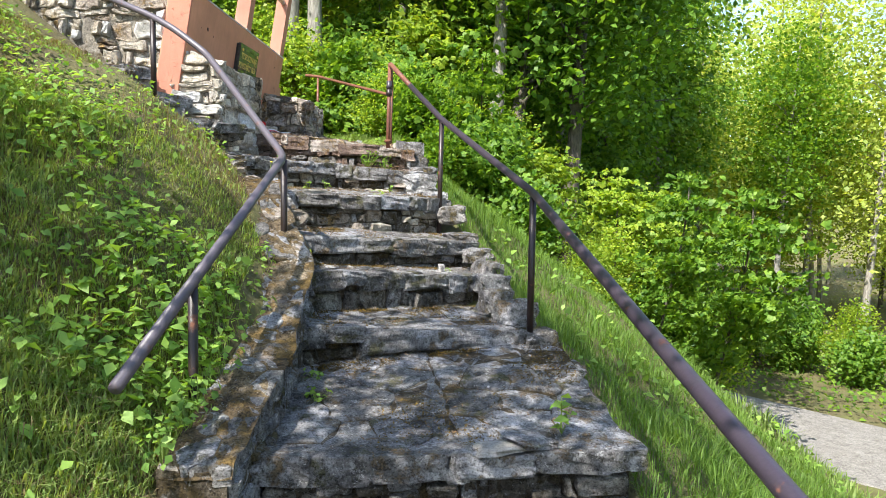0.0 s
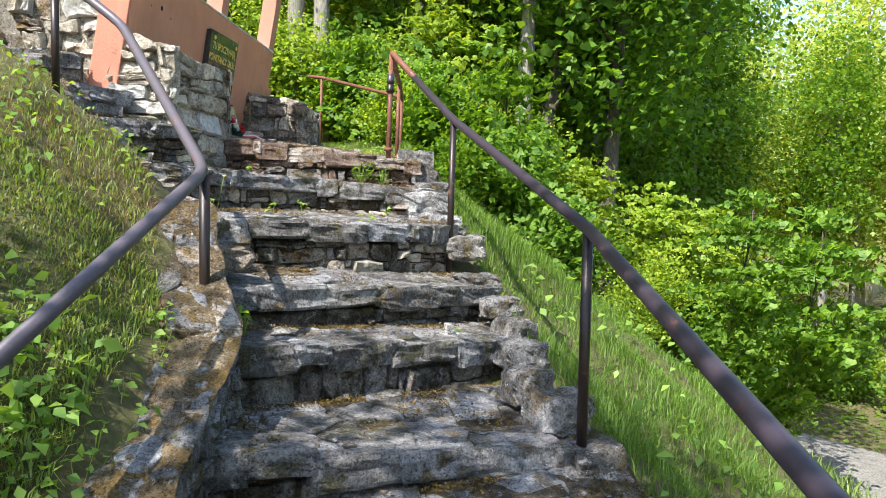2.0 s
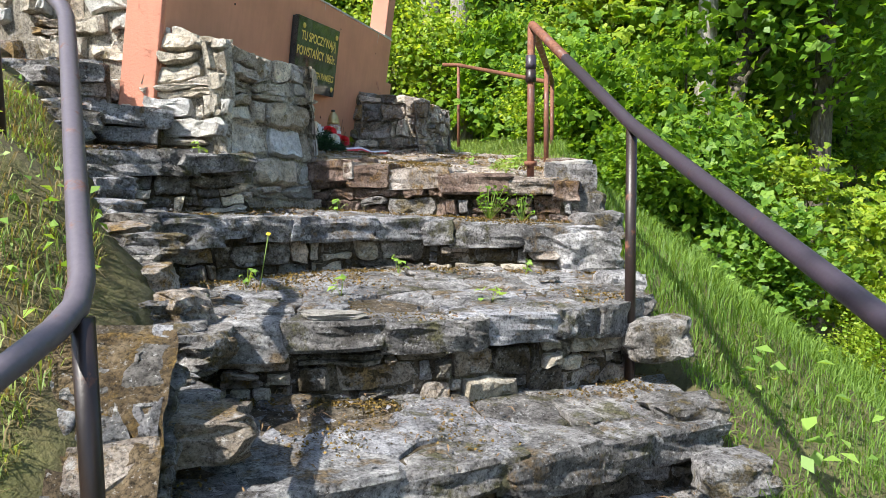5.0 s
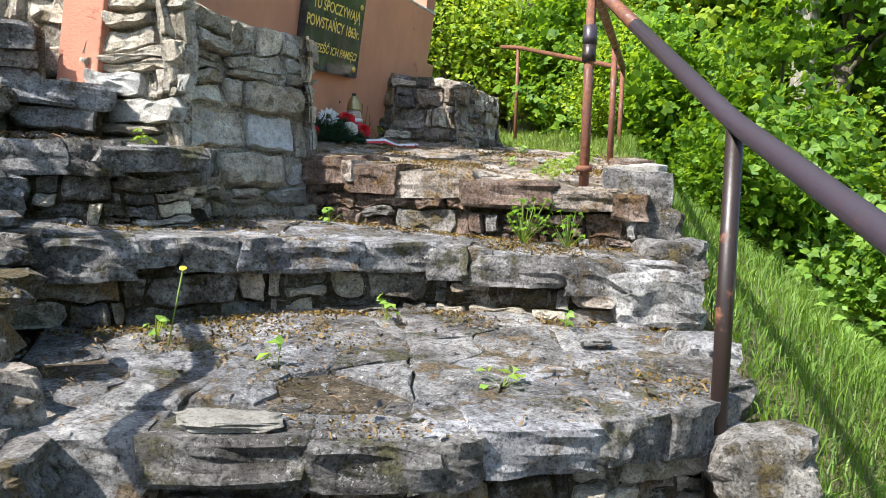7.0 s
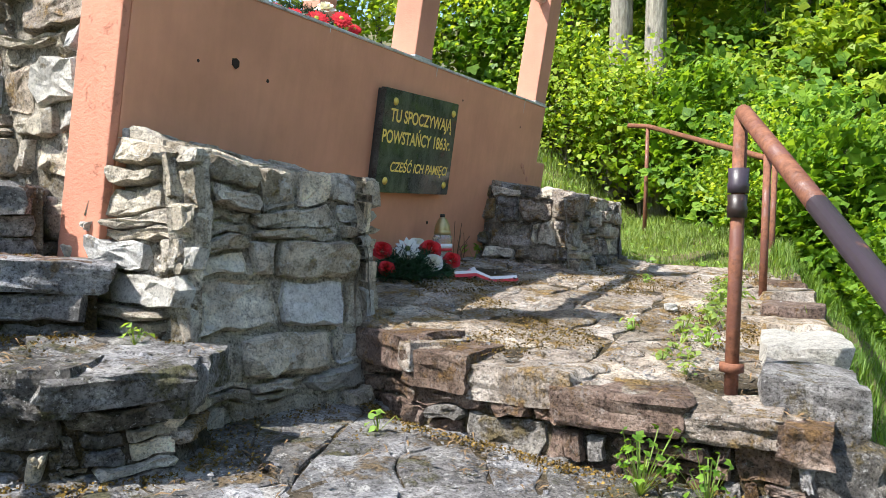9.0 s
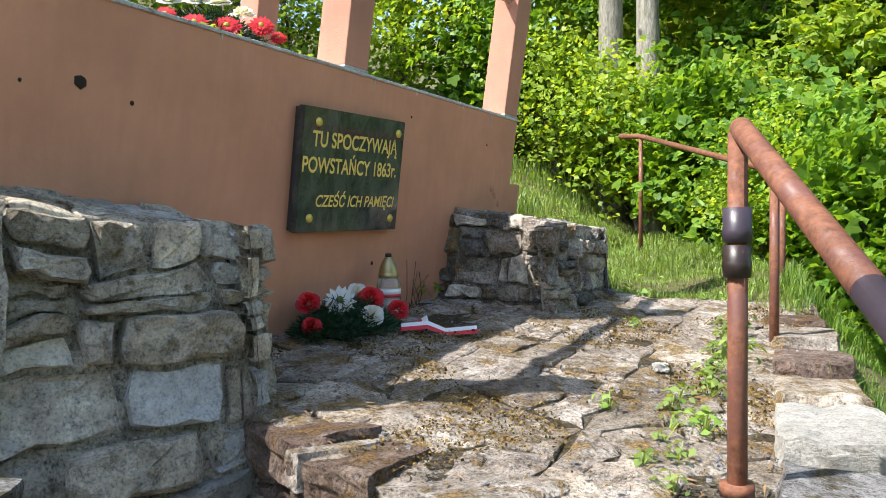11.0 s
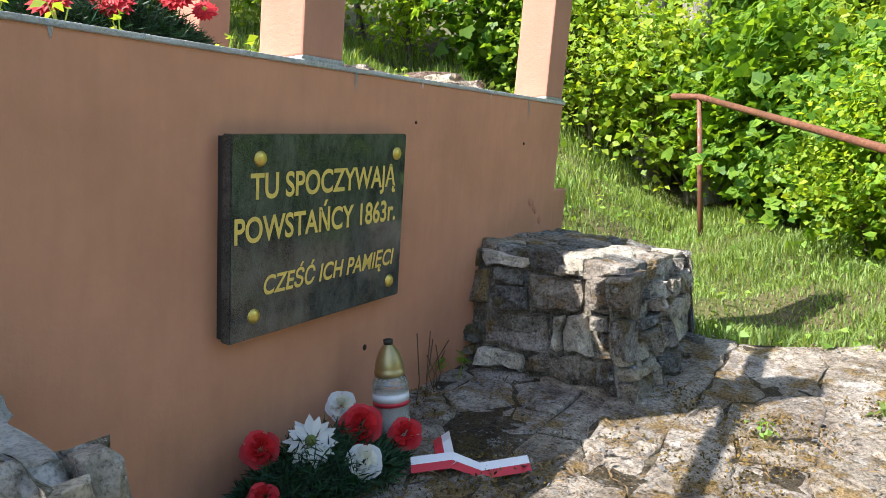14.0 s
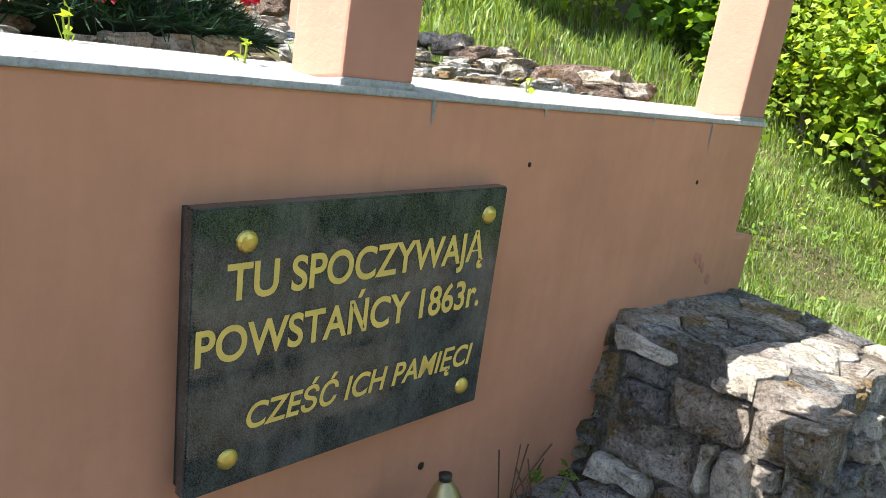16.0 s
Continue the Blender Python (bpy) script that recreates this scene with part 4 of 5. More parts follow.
lettering("TU SPOCZYWAJĄ", PW * 0.085, PH * 0.695, PW * 0.845, PH * 0.122)
lettering("POWSTAŃCY 1863r.", PW * 0.015, PH * 0.487, PW * 0.925, PH * 0.122)
lettering("CZEŚĆ ICH PAMIĘCI", PW * 0.155, PH * 0.212, PW * 0.79, PH * 0.095, 0.2)
for bx, by in ((0.13, 0.885), (0.93, 0.885), (0.11, 0.115), (0.92, 0.105)):
    bm = bmesh.new()
    bmesh.ops.create_uvsphere(bm, u_segments=14, v_segments=8, radius=0.0185, matrix=Matrix.Translation((PW * bx, PH * by, 0.048)) @ Matrix.Diagonal((1, 1, 0.55, 1)))
    part("bolt", bm, BRASS, plaque, "domed brass bolt")

# ---- railings ----
def railing(label, line, posts, mat=PIPE, post_mat=POST, radius=0.0225, bend=0.07):
    thing = empty("handrail", posts[0][0], label, "handrail")
    tube("rail", rounded(line, bend), radius, mat, thing)
    for foot, top in posts:
        tube("post", [Vector(foot) - Z * 0.15, top], 0.0195, post_mat, thing)
    return thing


R3, RN, RM, RB = (-0.535, 7.276, 2.765), (-0.64, 9.063, 2.83), (-0.745, 10.60, 2.915), (-2.10, 12.57, 3.46)
railing("dark plum painted pipe handrail down the valley side", [(0.73, -0.9, 0.56), (0.672, 0.3, 0.784), (0.600, 2.0, 1.10), (0.50, 4.195, 1.535), (-0.025, 5.96, 2.115), (-0.315, 6.71, 2.484)],
        [((0.507, 4.195, 0.785), (0.50, 4.195, 1.53)), ((-0.026, 5.96, 1.297), (-0.024, 5.96, 2.105)), ((0.70, -0.3, -0.1), (0.70, -0.3, 0.66))])
rust_rail = railing("rusty brown pipe handrail round the terrace", [(-0.31, 6.695, 2.478), R3, (-0.59, 8.2, 2.80), RN, RM, RB],
                    [((-0.542, 7.276, 1.95), (-0.536, 7.276, 2.75)), ((-0.646, 9.063, 2.12), (-0.641, 9.063, 2.82)), ((-0.755, 10.60, 2.12), (-0.746, 10.60, 2.905)), ((-2.11, 12.56, 2.4), (-2.10, 12.56, 3.45))], PIPE_RUST, PIPE_RUST)
tube("collar", [(-0.538, 7.276, 2.53), (-0.538, 7.276, 2.555), (-0.538, 7.276, 2.56), (-0.538, 7.276, 2.60)], 0.029, PIPE, rust_rail, "black tape wrapped round the post", radii=[0.0285, 0.030, 0.0275, 0.029])
tube("collar", [(-0.539, 7.276, 2.46), (-0.539, 7.276, 2.49), (-0.539, 7.276, 2.495), (-0.539, 7.276, 2.525)], 0.028, POST, rust_rail, "brown tape wrapped round the post", radii=[0.027, 0.029, 0.026, 0.028])
tube("collar", [(-0.541, 7.276, 2.02), (-0.541, 7.276, 2.045)], 0.034, PIPE_RUST, rust_rail)
tube("rail", rounded([(-2.0, 12.42, 3.42), RB, (-2.32, 12.66, 3.49)], 0.05), 0.0245, PIPE_RUST, rust_rail)
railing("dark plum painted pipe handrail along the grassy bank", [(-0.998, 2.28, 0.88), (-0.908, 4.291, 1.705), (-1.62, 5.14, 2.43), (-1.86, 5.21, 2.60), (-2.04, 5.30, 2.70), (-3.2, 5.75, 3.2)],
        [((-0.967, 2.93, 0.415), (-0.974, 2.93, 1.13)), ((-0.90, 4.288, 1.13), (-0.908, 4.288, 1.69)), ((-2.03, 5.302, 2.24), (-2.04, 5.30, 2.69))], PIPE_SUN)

# ---- bed behind the memorial wall ----
BED = empty("gravel_bed", (-3.4, 8.0, 3.2), "sloping bed of pale broken stone behind the wall", "gravel bed", kind="structure")


def bed_z(x, y):
    return WALL_TOP + 0.02 + 0.19 * (face_x(y, WALL_TOP) - x - 0.22)


corner = [(-2.42, 6.86), (-2.32, 9.5), (-5.2, 9.5), (-6.6, 6.84)]
block("soil", [(x, y, 1.9) for x, y in corner], [(x, y, bed_z(x, y) - 0.02) for x, y in corner], SOIL, BED)
for k in range(420):
    x, y = -2.42 - 2.2 * rng.random() ** 1.4, rng.uniform(6.9, 9.4)
    s = rng.uniform(0.025, 0.085)
    ang = rng.uniform(0, 3.1)
    if k < 290:
        stone(BED, rng.choice([PIER_STONE, WHITE_STONE, SLAB_STONE]), (x, y, bed_z(x, y) + s * 0.1), (s * 1.4, s, s * 0.5), Vector((math.cos(ang), math.sin(ang), 0)), Z, Vector((math.sin(ang), -math.cos(ang), 0)), 1)
border = empty("stone_border", (-3.4, 9.5, 3.3), "low border of rough brown stones along the bed", "stone border", kind="structure")
for k in range(34):
    f = k / 33
    x, y = -2.45 - 2.6 * f, 9.52 - 0.12 * f + rng.uniform(-0.06, 0.06)
    s = rng.uniform(0.06, 0.14) * (1.6 if k in (2, 3) else 1)
    stone(border, rng.choice([RED_STONE, SLAB_STONE, PIER_STONE]), (x, y, bed_z(x, y) + rng.uniform(0.0, 0.07)), (s * 1.5, s, s * 0.6), Vector((1, 0.15, 0)).normalized(), Z, Vector((0.15, -1, 0)).normalized(), 1)
tomb = empty("tomb", (-3.4, 7.3, 3.3), "whitewashed concrete tomb frame filled with gravel", "tomb")
for nm, x0, y0, x1, y1 in (("front_side", -2.95, 6.9, -2.82, 8.0), ("back_side", -4.4, 6.9, -4.27, 8.0), ("end", -4.27, 7.87, -2.95, 8.0), ("end", -4.27, 6.9, -2.95, 7.03)):
    ring = [(x0, y0), (x1, y0), (x1, y1), (x0, y1)]
    block(nm, [(x, y, 3.1) for x, y in ring], [(x, y, 3.49 + 0.12 * (-2.85 - x)) for x, y in ring], CONCRETE, tomb, bevel=0.008)
block("fill", [(-4.27, 7.03, 3.1), (-2.95, 7.03, 3.1), (-2.95, 7.87, 3.1), (-4.27, 7.87, 3.1)], [(-4.27, 7.03, 3.58), (-2.95, 7.03, 3.44), (-2.95, 7.87, 3.44), (-4.27, 7.87, 3.58)], PIER_MORTAR, tomb)


# ---- plants: builders ----
nrng = np.random.default_rng(11)


def leaf_quads(pos, up, size, shape="kite", wide=0.42, nr=None):
    """Folded leaf blades as quads; shape maple gives each leaf three lobes."""
    nr = nr or nrng
    n = len(pos)
    up = up / np.linalg.norm(up, axis=1, keepdims=True)
    spin = nr.normal(size=(n, 3))
    d = np.cross(up, spin)
    d /= np.linalg.norm(d, axis=1, keepdims=True) + 1e-9
    s = np.cross(up, d)
    size = np.broadcast_to(np.asarray(size, float).reshape(-1, 1), (n, 1))
    lobes = [(0.0, 1.0)] if shape == "kite" else [(0.0, 1.0), (0.95, 0.82), (-0.95, 0.82)]
    vs, count = [], 0
    for ang, k in lobes:
        dd = d * math.cos(ang) + s * math.sin(ang)
        ss = s * math.cos(ang) - d * math.sin(ang)
        l = size * k
        a = pos
        b = pos + dd * l * 0.5 + ss * l * wide + up * l * 0.10
        c = pos + dd * l - up * l * 0.16
        e = pos + dd * l * 0.5 - ss * l * wide + up * l * 0.10
        vs.append(np.stack([a, b, c, e], 1))
    v = np.concatenate(vs, 1).reshape(-1, 3)
    return v, np.arange(len(v)).reshape(-1, 4)


def tree(name, label, height, radius, low, clusters, per, size, leaf, bark, trunk_r, shape="kite", seed=1, flat=0.35, spread=0.5, bend=0.3, kind_of="tree"):
    """A tapered trunk with limbs and a crown of many small leaves in uneven clumps."""
    r = np.random.default_rng(seed)
    thing = empty(name, (0, 0, 0), label, kind_of)
    k = 9
    hs = np.linspace(0, height * 0.92, k)
    bx, by = bend * np.sin(hs / height * 2.2 + seed), bend * np.sin(hs / height * 3.1 + 2 * seed)
    bx, by = bx - bx[0], by - by[0]
    stem = [(bx[i], by[i], hs[i] - (0.25 if i == 0 else 0)) for i in range(k)]
    verts, faces = [], []

    def pipe(points, radii, sides):
        base = len(verts)
        pts = [Vector(p) for p in points]
        for i, p in enumerate(pts):
            t = (pts[min(i + 1, len(pts) - 1)] - pts[max(i - 1, 0)]).normalized()
            sd = t.orthogonal().normalized()
            ot = t.cross(sd)
            for q in range(sides):
                a = 2 * math.pi * q / sides
                verts.append(tuple(p + (sd * math.cos(a) + ot * math.sin(a)) * radii[i]))
        for i in range(len(pts) - 1):
            for q in range(sides):
                q2 = (q + 1) % sides
                faces.append((base + i * sides + q, base + i * sides + q2, base + (i + 1) * sides + q2, base + (i + 1) * sides + q))
    pipe(stem, [trunk_r * (1.25 if i == 0 else 1) * (1 - 0.85 * i / (k - 1)) + 0.008 for i in range(k)], 9)
    cs = []
    while len(cs) < clusters:
        u = r.uniform(-1, 1, 3)
        q = np.linalg.norm(u)
        if q > 1 or q < 0.25:
            continue
        h = (u[2] + 1) / 2
        lumps = 0.72 + 0.28 * math.sin(3 * math.atan2(u[1], u[0]) + 7 * h + seed)
        w = radius * lumps * (0.55 + 0.9 * h * (1 - h) * 2) * (1.0 if h < 0.7 else 1.35 - h * 0.5)
        z = low + (height - low) * h
        cs.append((np.interp(z, hs, bx) + u[0] * w, np.interp(z, hs, by) + u[1] * w, z))
    cs = np.array(cs)
    for c in cs[:: max(1, len(cs) // 26)]:
        z0 = max(low * 0.55, c[2] - 0.35 * math.hypot(c[0], c[1]) - 0.3)
        z0 = min(z0, height * 0.88)
        p0 = Vector((np.interp(z0, hs, bx), np.interp(z0, hs, by), z0))
        p2 = Vector(c)
        p1 = p0.lerp(p2, 0.5) + Vector((0, 0, 0.12 * (p2 - p0).length))
        lr = trunk_r * 0.28 * (1 - 0.6 * z0 / height)
        pipe([p0, p0.lerp(p1, 0.6), p1, p1.lerp(p2, 0.6), p2], [lr, lr * 0.8, lr * 0.6, lr * 0.4, lr * 0.15], 5)
    raw("trunk", verts, faces, bark, thing, smooth=True)
    n = clusters * per
    cen = np.repeat(cs, per, 0)
    off = r.normal(size=(n, 3)) * np.array([spread, spread, spread * flat])
    up = r.normal(size=(n, 3)) * 0.6 + np.array([-0.1, -0.45, 0.8])
    v, f = leaf_quads(cen + off, up, size * r.uniform(0.6, 1.25, n), shape, nr=r)
    fast("crown", v, f, leaf, thing)
    return thing


def put(proto, x, y, scale=1.0, turn=0.0, z=None, first=[]):
    """Stand a tree on the ground: the first call of each kind moves the original, later calls copy it."""
    z = float(ground_z(x, y)) - 0.05 if z is None else z
    m = Matrix.Translation((x, y, z)) @ Matrix.Rotation(turn, 4, "Z") @ Matrix.Diagonal((scale, scale, scale, 1))
    if proto.name not in first:
        first.append(proto.name)
        proto.matrix_basis = m
        return proto
    return copy_thing(proto, m @ Matrix.Diagonal((1 / proto.scale[0], 1 / proto.scale[1], 1 / proto.scale[2], 1)))


tall = tree("tall_maple", "tall maple with dark layered foliage in the wood", 13, 3.4, 3.0, 330, 38, 0.15, LEAF_DEEP, BARK, 0.16, seed=3)
shade = tree("shade_tree", "slender tree with a thin open crown", 13, 3.2, 5.0, 120, 26, 0.16, LEAF_MAPLE, BARK, 0.14, seed=41)
tall2 = tree("tall_tree", "tall broadleaf tree with a pale trunk", 14, 3.0, 4.2, 300, 36, 0.16, LEAF_MAPLE, BARK_PALE, 0.16, seed=8)
young = tree("young_maple", "young maple with bright fresh leaves on the slope", 4.6, 1.5, 0.9, 70, 24, 0.15, LEAF_YOUNG, BARK, 0.035, "maple", seed=5, flat=0.14, spread=0.30)
young2 = tree("young_maple", "young maple with green leaves on the slope", 5.2, 1.5, 0.7, 76, 24, 0.15, LEAF_MAPLE, BARK, 0.04, "maple", seed=12, flat=0.14, spread=0.30)
bush = tree("leafy_bush", "dense leafy bush with yellow-green leaves", 2.0, 1.0, 0.15, 90, 36, 0.075, LEAF_YOUNG, BARK, 0.02, seed=21, flat=0.7, spread=0.2, bend=0.1, kind_of="bush")
bush2 = tree("leafy_bush", "dense leafy bush with broad green leaves", 1.9, 1.05, 0.1, 80, 26, 0.11, LEAF_MAPLE, BARK, 0.02, "maple", seed=23, flat=0.6, spread=0.22, bend=0.1, kind_of="bush")
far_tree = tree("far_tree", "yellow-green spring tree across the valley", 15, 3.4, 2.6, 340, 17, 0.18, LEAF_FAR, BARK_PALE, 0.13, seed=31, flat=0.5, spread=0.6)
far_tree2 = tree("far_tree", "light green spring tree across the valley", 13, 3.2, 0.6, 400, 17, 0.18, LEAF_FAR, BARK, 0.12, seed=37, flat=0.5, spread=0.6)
for t in (tall, tall2, shade):
    t["group"] = "trees of the wood"
for t in (young, young2):
    t["group"] = "young maples"
for t in (bush, bush2):
    t["group"] = "bushes"
for t in (far_tree, far_tree2):
    t["group"] = "trees across the valley"

leaning = tree("leaning_maple", "dark leaning maple trunk with layered branches", 12, 3.6, 3.6, 230, 30, 0.17, LEAF_MAPLE, BARK, 0.17, "maple", seed=55, flat=0.14, spread=0.42, bend=0.25)
leaning["group"] = "trees of the wood"
R = random.Random(77)
leaning.matrix_basis = Matrix.Translation((0.75, 12.7, -0.3)) @ Matrix.Rotation(radians(9), 4, "Y") @ Matrix.Rotation(radians(-24), 4, "X")
# shade trees behind the start of the walk
put(shade, -1.9, 0.4, 0.57, 0.4)
put(shade, -5.2, -1.2, 0.6, 2.0)
put(shade, -6.6, -1.6, 0.5, 4.0)
# wood on and above the slope
for x, y, s, k in ((2.3, 14.0, 1.0, tall), (0.2, 17.0, 1.05, tall), (4.4, 19.5, 1.05, tall), (2.9, 17.6, 0.9, tall2), (7.4, 26.4, 0.95, tall2), (13.0, 29.0, 0.9, tall2), (-1.2, 20.5, 1.0, tall2), (2.2, 21.0, 1.1, tall), (-3.0, 14.5, 1.0, tall2), (-2.42, 14.3, 0.95, tall2), (0.9, 13.6, 0.95, tall2), (-5.5, 19.5, 1.0, tall),
                   (-7.5, 17.0, 1.0, tall), (-9.5, 14.5, 1.0, tall2), (-11.5, 11.0, 1.05, tall), (-6.5, 23.0, 1.1, tall), (0.5, 25.0, 1.1, tall2), (4.5, 24.5, 1.15, tall2), (8.0, 27.2, 1.0, tall2), (-12.5, 18.0, 1.1, tall), (3.4, 30.0, 1.2, tall2), (-3.0, 28.0, 1.2, tall), (-9.0, 27.0, 1.2, tall)):
    put(k, x, y, s, R.uniform(0, 6.3))
for x, y, s in ((1.7, 11.2, 0.42), (2.7, 12.2, 0.55), (3.7, 13.4, 0.68), (0.6, 12.4, 0.55), (2.2, 14.4, 0.62), (4.4, 12.0, 0.75), (0.4, 15.0, 0.8), (-0.6, 14.4, 0.75), (-1.8, 15.6, 0.6), (-3.6, 15.4, 0.6), (-5.0, 15.6, 1.0), (3.0, 16.4, 0.8), (5.2, 14.6, 0.7), (-6.6, 14.6, 1.0), (3.0, 10.3, 0.5), (1.3, 18.0, 1.0), (-2.6, 17.4, 1.1), (-8.0, 13.5, 1.1), (5.6, 19.6, 0.9), (7.2, 24.5, 0.9), (3.6, 22.0, 1.0)):
    put(R.choice((young, young2, young2)), x, y, s, R.uniform(0, 6.3))
for x, y, s in ((-0.2, 11.6, 0.8), (0.5, 11.0, 0.75), (-0.9, 12.7, 0.85), (-1.6, 13.5, 0.9), (-2.5, 13.9, 1.0), (-3.4, 13.9, 1.0), (1.2, 10.4, 0.6), (0.1, 10.5, 0.5), (-1.0, 11.9, 0.6), (0.9, 12.0, 0.95), (0.0, 13.0, 1.05), (-1.1, 14.2, 1.1), (-2.2, 14.8, 1.1), (-4.4, 14.4, 1.0), (-5.3, 13.6, 1.0), (1.9, 9.6, 0.45), (2.6, 11.3, 0.7), (-6.2, 12.6, 1.0), (-7.0, 11.4, 1.1), (-7.6, 10.0, 1.2), (-8.0, 8.6, 1.2), (3.4, 12.8, 0.8), (4.6, 13.4, 0.8), (5.4, 14.6, 0.8)):
    put(R.choice((bush, bush2)), x, y, s, R.uniform(0, 6.3))
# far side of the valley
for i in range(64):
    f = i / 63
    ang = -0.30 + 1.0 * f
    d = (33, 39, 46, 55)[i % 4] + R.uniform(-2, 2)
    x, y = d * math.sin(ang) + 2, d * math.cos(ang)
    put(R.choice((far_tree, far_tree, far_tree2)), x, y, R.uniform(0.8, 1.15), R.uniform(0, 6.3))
for i in range(16):
    f = i / 15
    put(R.choice((bush, bush, bush2)), 16.5 - 8.0 * f + R.uniform(-0.8, 0.8), 17.5 + 8.0 * f + R.uniform(-0.5, 1.2), R.uniform(0.7, 1.2), R.uniform(0, 6.3))

# trees down the valley side, facing the wall
for x, y, s, k in ((9.5, 1.0, 0.9, tall2), (11.0, 4.0, 1.0, tall), (10.0, 7.0, 0.9, tall2), (12.5, 8.5, 1.0, tall), (13.5, 1.5, 1.0, tall2), (11.5, -2.5, 1.0, tall), (14.5, 5.5, 1.1, tall2)):
    put(k, x, y, s, R.uniform(0, 6.3))


# ---- grass, weeds and litter ----
def open_ground(x, y):
    stairs = (x > kerb_x(np.minimum(y, 6.45)) - 0.22) & (x < edge_x(y) + 0.02) & (y < 9.85)
    tomb_area = (x < -1.5) & (y > 6.3) & (y < 9.75) & (x > -5.0)
    step_up = (y > 5.9) & (y < 6.5) & (x > -3.2) & (x < -1.5)
    across = (x - 10.4) * 0.785 + (y - 17.3) * 0.62
    on_road = (across > -4.35) & (across < 0.2) & (x > 2)
    return ~(stairs | tomb_area | step_up | on_road)


def blades(name, label, count, x0, x1, y0, y1, tall_lo, tall_hi, mat, width=0.012, lean=0.45, patch=0.0):
    x, y = nrng.uniform(x0, x1, count), nrng.uniform(y0, y1, count)
    ok = open_ground(x, y)
    if patch:
        ok &= (np.sin(x * 2.9 + 1) * np.sin(y * 2.3) + np.sin(x * 6.1) * np.sin(y * 5.3 + 2) * 0.6 + nrng.normal(size=count) * 0.35) > patch
    x, y = x[ok], y[ok]
    p = np.stack([x, y, ground_z(x, y) - 0.015], 1)
    n = len(p)
    h = nrng.uniform(tall_lo, tall_hi, n)[:, None] * (0.75 + 0.5 * (np.sin(x * 3.3) * np.sin(y * 2.7 + 1)))[:, None].clip(0.35, 1.4)
    d = nrng.normal(size=(n, 3)) * np.array([1, 1, 0])
    d /= np.linalg.norm(d, axis=1, keepdims=True)
    s = np.stack([-d[:, 1], d[:, 0], np.zeros(n)], 1)
    k = nrng.uniform(0.15, 1.0, (n, 1)) * lean
    up = np.array([0, 0, 1.0])
    mid = p + up * h * 0.6 + d * h * k * 0.35
    tip = p + up * h * (1 - 0.35 * k) + d * h * k
    w = width * nrng.uniform(0.5, 1.2, (n, 1))
    v = np.stack([p, mid + s * w * 0.5, tip, mid - s * w * 0.5], 1).reshape(-1, 3)
    ob = fast(name, v, np.arange(len(v)).reshape(-1, 4), mat)
    return tagged(ob, label, "grass", kind="stuff")


blades("bank_grass", "short patchy grass on the steep bank", 105000, -4.4, -0.6, 0.9, 6.4, 0.025, 0.085, GRASS_BANK, 0.0055, 1.0, -0.35)
blades("dry_grass", "dry straw-coloured grass on the bank", 110000, -4.0, -0.6, 0.9, 6.4, 0.02, 0.10, GRASS_DRY, 0.004, 1.8, -0.3)
blades("bank_grass", "short patchy grass on the steep bank", 50000, -2.4, -0.85, 1.2, 4.2, 0.04, 0.13, GRASS_BANK, 0.007, 1.0)
blades("slope_grass", "long lush grass falling beside the stairs", 120000, -0.7, 3.4, 1.6, 12.0, 0.05, 0.22, GRASS_SLOPE, 0.006, 0.95)
blades("lower_grass", "grass on the lower slope down to the road", 20000, 3.5, 7.6, 5.0, 21.0, 0.12, 0.35, GRASS, 0.02, 0.7)
blades("lawn", "sunny lawn beyond the terrace", 48000, -3.6, -0.6, 9.6, 14.0, 0.04, 0.16, GRASS, 0.008, 0.8)
blades("hill_grass", "grass on the hill behind the memorial", 14000, -8.0, -3.0, 9.6, 14.0, 0.10, 0.35, GRASS, 0.015, 0.6)
blades("hill_grass", "grass on the hill behind the memorial", 9000, -8.5, -5.0, 6.5, 10.0, 0.10, 0.35, GRASS, 0.015, 0.6)


def weeds(name, label, count, x0, x1, y0, y1, size, tall_hi, mat, patch, shape="kite"):
    x, y = nrng.uniform(x0, x1, count), nrng.uniform(y0, y1, count)
    ok = open_ground(x, y) & ((np.sin(x * 2.3 + 0.6) * np.sin(y * 2.9 + 2) + nrng.normal(size=count) * 0.4) > patch)
    x, y = x[ok], y[ok]
    p = np.stack([x, y, ground_z(x, y) + nrng.uniform(0.02, tall_hi, len(x))], 1)
    up = nrng.normal(size=(len(x), 3)) * 0.45 + np.array([0.1, -0.2, 1])
    v, f = leaf_quads(p, up, size * nrng.uniform(0.5, 1.3, len(x)), shape, 0.32)
    return tagged(fast(name, v, f, mat), label, "weeds", kind="stuff")


weeds("bank_weeds", "low leafy weeds scattered over the bank", 22000, -3.6, -0.7, 0.9, 6.0, 0.042, 0.09, LEAF_WEED, 0.38)
weeds("ground_elder", "thick leafy weeds at the foot of the bank", 9000, -3.0, -0.95, 0.9, 3.9, 0.06, 0.15, LEAF_WEED, 0.3)
weeds("slope_weeds", "leafy weeds among the long grass", 2500, 0.4, 4.5, 4.0, 12.0, 0.07, 0.25, LEAF_WEED, 0.4)
weeds("lawn_weeds", "small leafy weeds in the lawn", 1500, -3.0, -0.7, 9.7, 13.0, 0.05, 0.08, LEAF_WEED, 0.2)
weeds("valley_undergrowth", "leafy undergrowth beyond the road", 9000, 6.0, 22.0, 14.0, 30.0, 0.16, 0.35, LEAF_MAPLE, -0.6)


